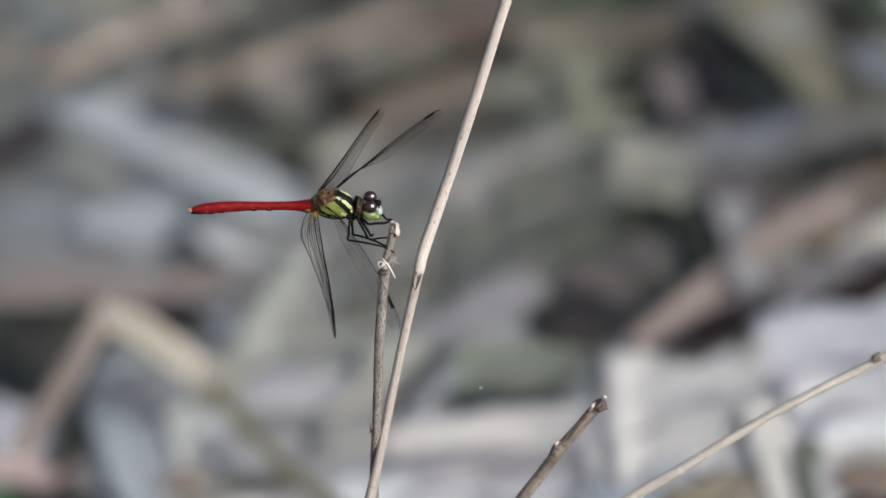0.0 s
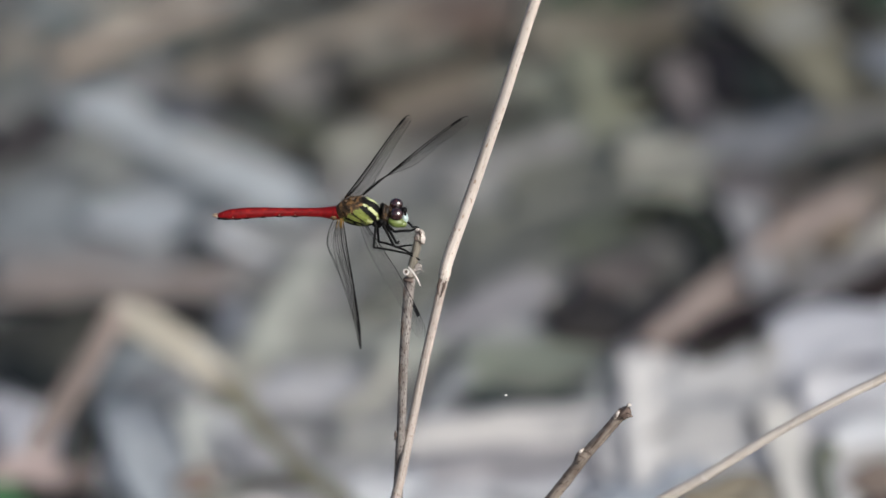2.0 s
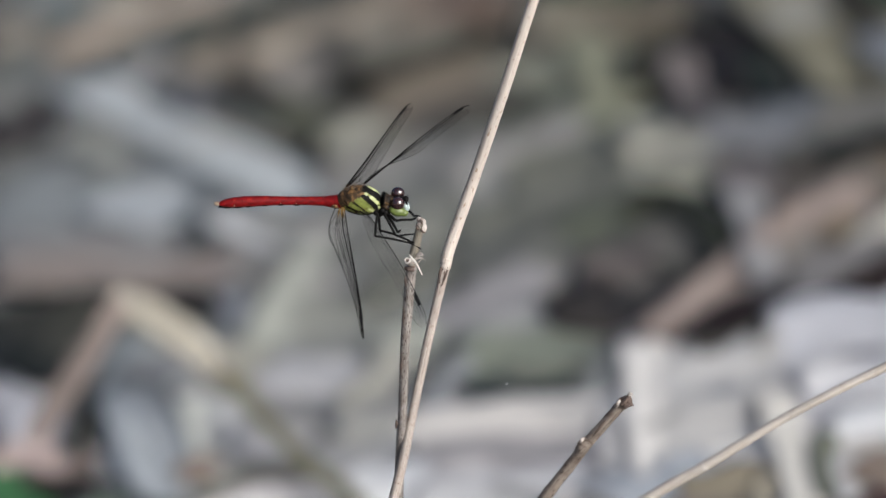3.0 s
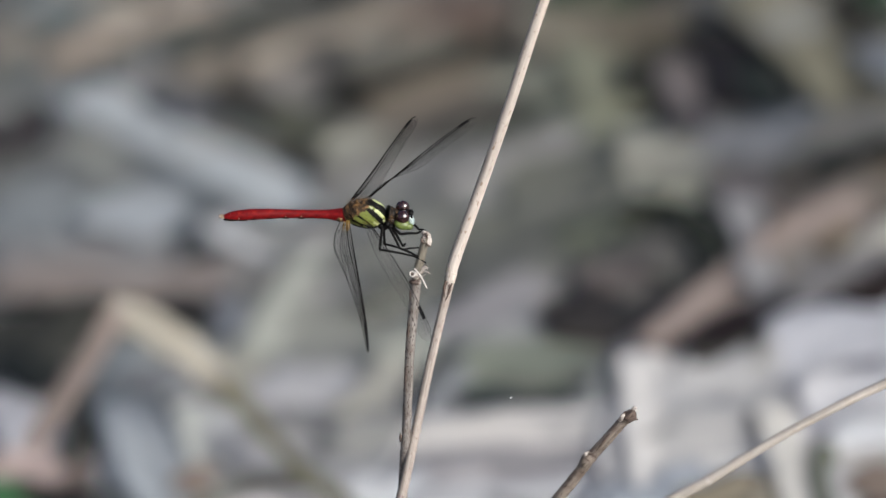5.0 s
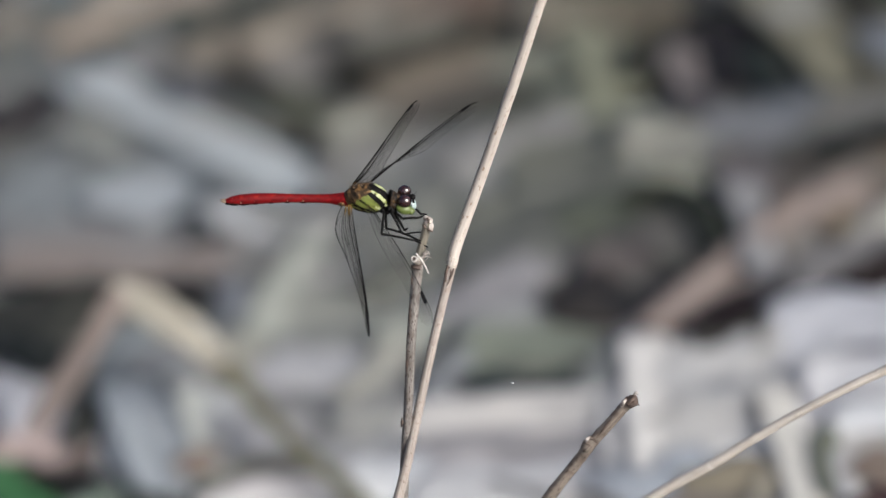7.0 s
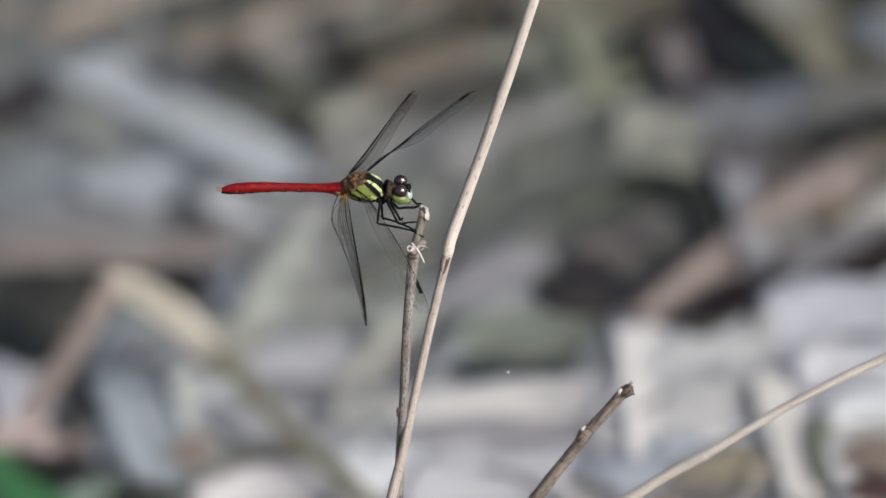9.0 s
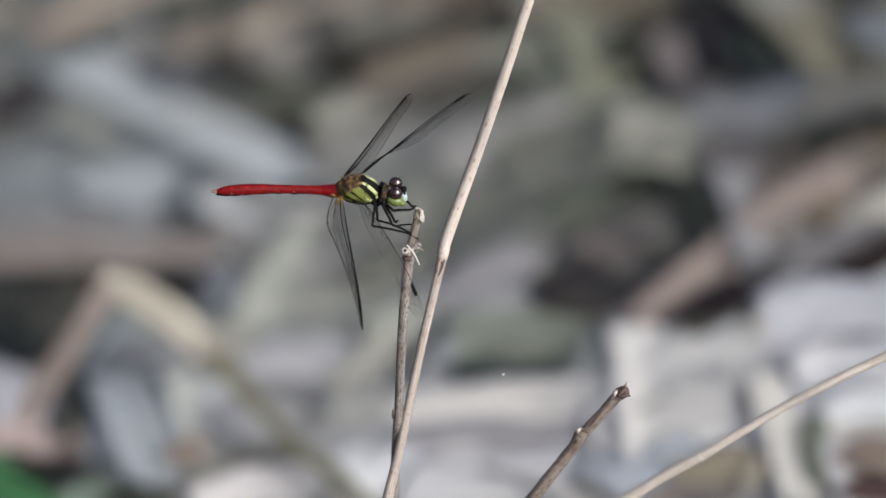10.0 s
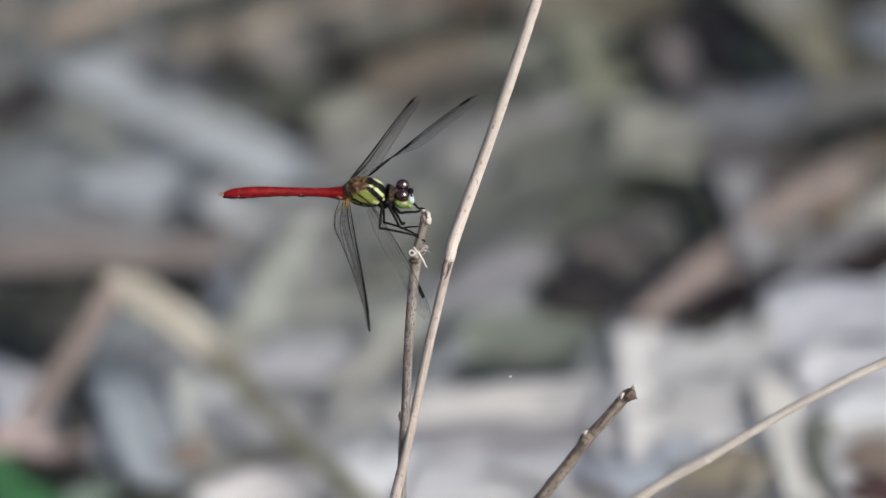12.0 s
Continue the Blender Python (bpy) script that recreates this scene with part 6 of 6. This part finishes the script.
def dragonfly():
    d = tagged(new("dragonfly"), "red-tailed dragonfly with yellow-green striped thorax, perched", "dragonfly")
    d.matrix_basis = pose(*(-0.01580, 0.00489, 0.16012), 20, 0, 0)

    # thorax
    th = part("thorax", thorax_shape(), M_LIME, d, "yellow-green thorax with black stripes")
    part("thorax_back", thorax_shape(1.012, lambda x, h, out: h > 0.95 + 0.80 * x + 0.14 * math.sin(6 * x) and x < 1.4 or out < -0.3 and h > 0), M_BROWN, th, "brown hairy back of the thorax")
    for k in (band(0.9, 2.45, 4.3, 0.5, 0.76), band(0.5, 0.85, 3.7, -1.25, 0.52), band(3.9, 0.7, 4.2, -0.8, 0.30), band(-2.4, -1.4, 2.4, -2.5, 0.13), band(-1.3, -0.35, 0.9, -1.65, 0.15), band(-2.7, -1.0, -0.3, -2.1, 0.13), band(2.4, -2.2, 3.9, -1.5, 0.35), band(-2.9, -0.3, -1.9, -1.5, 0.10), band(-1.9, -2.2, 1.5, -2.75, 0.22)):
        part("thorax_stripe", thorax_shape(1.02, k), M_BLACK, th, "black stripe")
    for k in (band(1.3, 2.95, 3.7, 1.90, 0.20), band(1.9, 1.0, 3.3, 0.0, 0.28), band(0.7, 1.5, 0.9, 1.35, 0.22), band(1.9, -1.35, 3.3, -1.75, 0.26), band(3.7, -0.75, 3.8, -0.95, 0.24)):
        part("pale_stripe", thorax_shape(1.03, k), M_YELLOW, th, "pale yellow stripe")
    rng = random.Random(5)
    hair = bmesh.new()
    for _ in range(420):
        a, x = rng.uniform(-1.9, 1.3), rng.uniform(-0.85, 0.55)
        r = math.sqrt(1 - x * x)
        n = Vector((x / 4, math.sin(a) * r, math.cos(a) * r)).normalized()
        p = pose(0, 0, 0, 0, THORAX_TILT, 0) @ Vector((x * THORAX_SIZE.x, math.sin(a) * r * THORAX_SIZE.y, math.cos(a) * r * THORAX_SIZE.z + 0.0003))
        q = p + (n + Vector((rng.uniform(-0.5, 0.5), rng.uniform(-0.5, 0.5), rng.uniform(-0.4, 0.4)))) * rng.uniform(0.0003, 0.0007)
        add_tube(hair, [p, q], [0.00002, 0.000006], 3, caps=False)
    tagged(part("hair_coat", hair, M_BROWN, th, "fine brown hairs"), kind="stuff")
    for x, y, z, s in ((-0.0022, 0.0004, 0.0029, 0.0006), (-0.0010, 0.0005, 0.0033, 0.0007), (0.0003, 0.0005, 0.0033, 0.0006), (-0.0015, -0.0012, 0.0027, 0.0005), (0.0, -0.0013, 0.0027, 0.0005)):
        part("back_plate", egg((x, y, z - 0.0002), (s, s * 0.8, s * 0.6), 20, 14, 10), M_BROWN, th)

    # abdomen in segments
    ends = [(-0.00329, -0.00000, 0.00000), (-0.00477, -0.00001, 0.00000), (-0.00668, 0.00007, 0.00008), (-0.00922, 0.00010, 0.00012), (-0.01198, 0.00013, 0.00016), (-0.01495, 0.00017, 0.00020), (-0.01813, 0.00016, 0.00020), (-0.02110, 0.00009, 0.00013), (-0.02364, -0.00003, 0.00002), (-0.02512, -0.00011, -0.00005), (-0.02629, -0.00022, -0.00016)]
    wide = [0.00145, 0.00125, 0.00092, 0.00082, 0.00082, 0.00084, 0.00098, 0.00106, 0.00100, 0.00080, 0.00042]
    ab = None
    for i in range(10):
        a, b = Vector(ends[i]), Vector(ends[i + 1])
        pts = [a, a.lerp(b, 0.3), a.lerp(b, 0.7), b]
        r0, r1 = wide[i], wide[i + 1]
        bm = tube(pts, [r0, r0 * 0.72 + r1 * 0.28, r0 * 0.3 + r1 * 0.7, r1], 20, 4, caps=i in (0, 9))
        ob = part("abdomen_segment" if ab else "abdomen", bm, M_RED, ab or d, "" if ab else "scarlet segmented abdomen")
        ab = ab or ob
        if 3 <= i <= 9:
            # dark mark low on the flank, and a pale dot before it
            p = a.lerp(b, 0.92 if i < 7 else 0.7) + Vector((0, -0.84, -0.42)) * ((r0 + r1) / 2)
            part("side_spot", egg(p, (0.00075 if i < 7 else 0.0011 if i < 9 else 0.0006, 0.00022, 0.00026), 0, 14, 8), M_BLACK, ab, "black spot")
            if i < 8:
                p = a.lerp(b, 0.93) + Vector((0, -0.93, 0.06)) * ((r0 + r1) / 2)
                part("pale_dot", egg(p, (0.00012, 0.0001, 0.0002), 0, 10, 8), M_CERCUS, ab)
    part("waist_mark", egg((-0.00455, -0.00125, -0.00011), (0.0007, 0.0003, 0.0005), 0, 14, 8), M_BROWN, ab, "brown mark")
    for y in (-0.00022, 0.00022):
        e = Vector((-0.02618, -0.00018, -0.00013)) + Vector((0, y, 0))
        part("cercus", tube([e, e + Vector((-0.0006, y * 0.3, 0.0001)), e + Vector((-0.0012, 0, 0))], [0.0002, 0.00022, 0.00006], 8, 4), M_CERCUS, ab, "cream tail tip")

    # head
    hd = part("head", egg((0.00731, 0.00006, -0.00080), (0.00165, 0.0020, 0.0019), 0), M_BLACK, d, "head with two large maroon eyes")
    part("neck", tube([(0.00435, 0.00008, 0.00007), (0.00519, 0.00015, -0.00015), (0.00625, 0.00007, -0.00051)], [0.0018, 0.0014, 0.0013], 14, 5, 0.08, 3), M_COLLAR, hd)
    part("prothorax", egg((0.00520, -0.00021, 0.00021), (0.0008, 0.0012, 0.0012), 15, 18, 14), M_COLLAR, hd, "brown hairy collar behind the head")
    part("throat", egg((0.00509, -0.00081, -0.00054), (0.0010, 0.0010, 0.0009), 15, 18, 14), M_COLLAR, hd)
    part("prothorax_rim", egg((0.00456, 0.00003, 0.00072), (0.0004, 0.0012, 0.0013), 15, 18, 14), M_BLACK, hd)
    part("eye", egg((0.00721, -0.00115, 0.00039), (0.00132, 0.00120, 0.00138), 0, 32, 24), M_EYE, hd, "glossy maroon compound eye")
    part("eye", egg((0.00721, 0.00141, 0.00055), (0.00132, 0.00115, 0.00132), 0, 32, 24), M_EYE, hd, "glossy maroon compound eye")
    part("cheek", egg((0.00721, -0.00162, -0.00093), (0.00165, 0.0012, 0.00105), 14, 24, 16), M_EYE_LOW, hd, "yellow-green lower eye")
    part("frons", egg((0.00880, -0.00088, -0.00062), (0.00065, 0.0009, 0.0011), -10, 20, 14), M_FACE, hd, "pale bluish face")
    part("face_line", egg((0.00891, -0.00104, 0.00029), (0.0002, 0.0003, 0.0008), -10, 12, 10), M_BLACK, hd)
    part("labrum", egg((0.00838, -0.00185, -0.00130), (0.0008, 0.0008, 0.0007), 0, 16, 12), M_EYE_LOW, hd, "green mouth plate")
    part("forehead", egg((0.00869, 0.00009, 0.00036), (0.0006, 0.0007, 0.0006), 0, 16, 12), M_BLACK, hd)
    for y, z in ((0, 0.0002), (0.0005, 0.0004)):
        p = Vector((0.00901, 0.00002, 0.00043)) + Vector((0, y, z))
        part("antenna", tube([p, p + Vector((0.0003, 0, 0.0003)), p + Vector((0.0006, y, 0.0004))], [0.00004, 0.00002, 0.00001], 6, 4), M_BLACK, hd)

    # legs
    for p, s in (((0.00308, -0.00228, -0.00087), 0.0005), ((0.00392, -0.00186, -0.00144), 0.0006), ((0.00488, -0.00214, -0.00101), 0.0006), ((0.00541, -0.00128, -0.00157), 0.0005), ((0.00435, -0.00177, -0.00093), 0.0007)):
        part("leg_base", egg(p, (s, s, s * 1.1), 0, 14, 10), M_BLACK, th)
    rr = [0.00028, 0.00023, 0.00018, 0.00013]
    leg(d, [(0.00340, -0.00257, -0.00088), (0.00288, -0.00606, -0.00323), (0.00923, -0.00639, -0.00470), (0.01156, -0.00707, -0.00582)], rr)
    leg(d, [(0.00360, -0.00108, -0.00236), (0.00381, -0.00319, -0.00460), (0.00732, -0.00450, -0.00479), (0.01039, -0.00484, -0.00400)], rr)
    leg(d, [(0.00467, -0.00257, -0.00088), (0.00669, -0.00563, -0.00337), (0.00976, -0.00631, -0.00463), (0.01061, -0.00647, -0.00507)], rr)
    leg(d, [(0.00519, -0.00101, -0.00243), (0.00721, -0.00348, -0.00491), (0.00774, -0.00318, -0.00461)], [0.00030, 0.00022, 0.00014])
    leg(d, [(0.00563, -0.00258, -0.00117), (0.00679, -0.00361, -0.00164), (0.00986, -0.00321, -0.00181), (0.01114, -0.00287, -0.00162)], [0.00030, 0.00026, 0.00022, 0.00014])
    leg(d, [(0.00795, -0.00056, -0.00199), (0.00933, -0.00077, -0.00192), (0.01018, -0.00180, -0.00224), (0.01145, -0.00209, -0.00211)], [0.00024, 0.00022, 0.00018, 0.00012])

    # wings
    def vec(a, b):
        return Vector(b) - Vector(a)
    wings = [
        wing(d, (-0.00245, 0.00273, 0.00132), (0.00948, 0.02466, 0.00200), vec((-0.00244, 0.00202, 0.00202), (0.00002, -0.00118, 0.00236)), True, 1, "clear raised hind wing with dark veins", 0.0, -0.0002, 1.1, net=1.0, faint=0.5, costa=(0.00014, 0.00011)),
        wing(d, (0.00105, 0.00304, 0.00162), (0.02097, 0.02249, 0.00404), vec((-0.00011, 0.00225, 0.00225), (0.00139, -0.00067, 0.00216)), False, 2, "clear raised forewing with dark veins", arch=0.0003, fine=1.05, net=0.65, faint=0.4, costa=(0.00015, 0.00007), base_chord=(-0.0008, 0.0014, -0.0004)),
        wing(d, (-0.00285, -0.00182, 0.00031), (0.00116, -0.02665, -0.00966), vec((-0.00286, -0.00075, -0.00075), (-0.00748, -0.00412, 0.00155)), True, 3, "clear drooping hind wing with dark veins", 0.8, fine=1.05, mark=(0.74, 0.99, 0.6), net=0.85, faint=1.25, costa=(0.00009, 0.00019)),
        wing(d, (0.00075, -0.00160, 0.00010), (0.01297, -0.02329, -0.00915), vec((0.00074, -0.00075, -0.00075), (-0.00218, -0.00572, 0.00136)), False, 4, "clear drooping forewing with dark mark", 0.0, 0.0011, 0.5, mark=(0.745, 0.85, 0.27), net=0.42, faint=0.8),
    ]
    return d, wings


def motions():
    d, wings = dragonfly()
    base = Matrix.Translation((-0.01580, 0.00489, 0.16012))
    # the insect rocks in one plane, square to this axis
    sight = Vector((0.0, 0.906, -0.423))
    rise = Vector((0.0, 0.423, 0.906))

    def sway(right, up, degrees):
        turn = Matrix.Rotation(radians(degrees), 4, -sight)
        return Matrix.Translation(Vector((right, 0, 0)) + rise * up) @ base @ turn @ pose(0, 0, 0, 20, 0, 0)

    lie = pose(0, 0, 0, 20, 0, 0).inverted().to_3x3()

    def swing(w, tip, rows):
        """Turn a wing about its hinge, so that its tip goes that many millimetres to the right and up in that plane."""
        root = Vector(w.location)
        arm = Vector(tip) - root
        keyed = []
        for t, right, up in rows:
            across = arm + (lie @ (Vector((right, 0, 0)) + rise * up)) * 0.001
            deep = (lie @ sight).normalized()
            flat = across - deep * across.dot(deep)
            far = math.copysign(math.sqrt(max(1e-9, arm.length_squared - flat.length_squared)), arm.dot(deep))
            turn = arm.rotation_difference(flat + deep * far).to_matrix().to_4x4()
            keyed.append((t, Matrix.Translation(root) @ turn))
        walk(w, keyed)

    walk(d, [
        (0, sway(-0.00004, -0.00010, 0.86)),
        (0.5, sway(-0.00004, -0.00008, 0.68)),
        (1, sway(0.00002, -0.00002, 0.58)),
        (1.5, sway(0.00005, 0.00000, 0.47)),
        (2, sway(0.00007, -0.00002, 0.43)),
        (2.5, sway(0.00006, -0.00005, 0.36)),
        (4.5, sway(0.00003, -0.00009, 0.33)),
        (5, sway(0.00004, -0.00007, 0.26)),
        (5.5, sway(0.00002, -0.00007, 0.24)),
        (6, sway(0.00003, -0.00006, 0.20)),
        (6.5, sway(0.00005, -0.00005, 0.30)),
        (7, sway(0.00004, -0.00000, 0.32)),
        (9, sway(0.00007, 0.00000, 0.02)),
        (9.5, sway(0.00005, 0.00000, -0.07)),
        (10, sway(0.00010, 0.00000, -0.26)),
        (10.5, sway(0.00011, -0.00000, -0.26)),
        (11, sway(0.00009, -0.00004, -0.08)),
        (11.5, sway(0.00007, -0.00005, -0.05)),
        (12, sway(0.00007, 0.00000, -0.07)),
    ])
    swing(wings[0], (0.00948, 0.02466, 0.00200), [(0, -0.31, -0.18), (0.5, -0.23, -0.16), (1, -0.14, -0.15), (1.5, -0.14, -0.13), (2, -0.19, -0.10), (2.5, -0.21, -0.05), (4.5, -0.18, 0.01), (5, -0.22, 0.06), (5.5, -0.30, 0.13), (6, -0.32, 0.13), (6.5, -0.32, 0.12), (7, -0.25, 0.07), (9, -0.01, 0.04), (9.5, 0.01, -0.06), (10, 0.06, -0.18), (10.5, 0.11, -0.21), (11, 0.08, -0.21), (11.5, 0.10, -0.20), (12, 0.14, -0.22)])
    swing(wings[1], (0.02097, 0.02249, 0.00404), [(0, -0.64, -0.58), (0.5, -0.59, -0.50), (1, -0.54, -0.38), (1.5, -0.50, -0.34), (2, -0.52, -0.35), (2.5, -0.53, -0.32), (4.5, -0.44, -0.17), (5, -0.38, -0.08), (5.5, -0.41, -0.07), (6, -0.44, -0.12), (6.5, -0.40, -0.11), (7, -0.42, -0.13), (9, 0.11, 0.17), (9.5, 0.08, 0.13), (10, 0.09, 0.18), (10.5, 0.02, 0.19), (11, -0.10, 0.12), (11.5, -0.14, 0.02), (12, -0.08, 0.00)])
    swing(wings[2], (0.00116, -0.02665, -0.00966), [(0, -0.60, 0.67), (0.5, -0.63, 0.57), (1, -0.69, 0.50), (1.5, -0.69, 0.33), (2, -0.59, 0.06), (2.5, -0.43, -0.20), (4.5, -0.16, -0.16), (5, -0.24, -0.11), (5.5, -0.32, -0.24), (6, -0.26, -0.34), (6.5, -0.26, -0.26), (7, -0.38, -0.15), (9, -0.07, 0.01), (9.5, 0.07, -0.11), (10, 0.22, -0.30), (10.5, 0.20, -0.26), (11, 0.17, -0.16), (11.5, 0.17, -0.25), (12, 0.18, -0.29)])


motions()
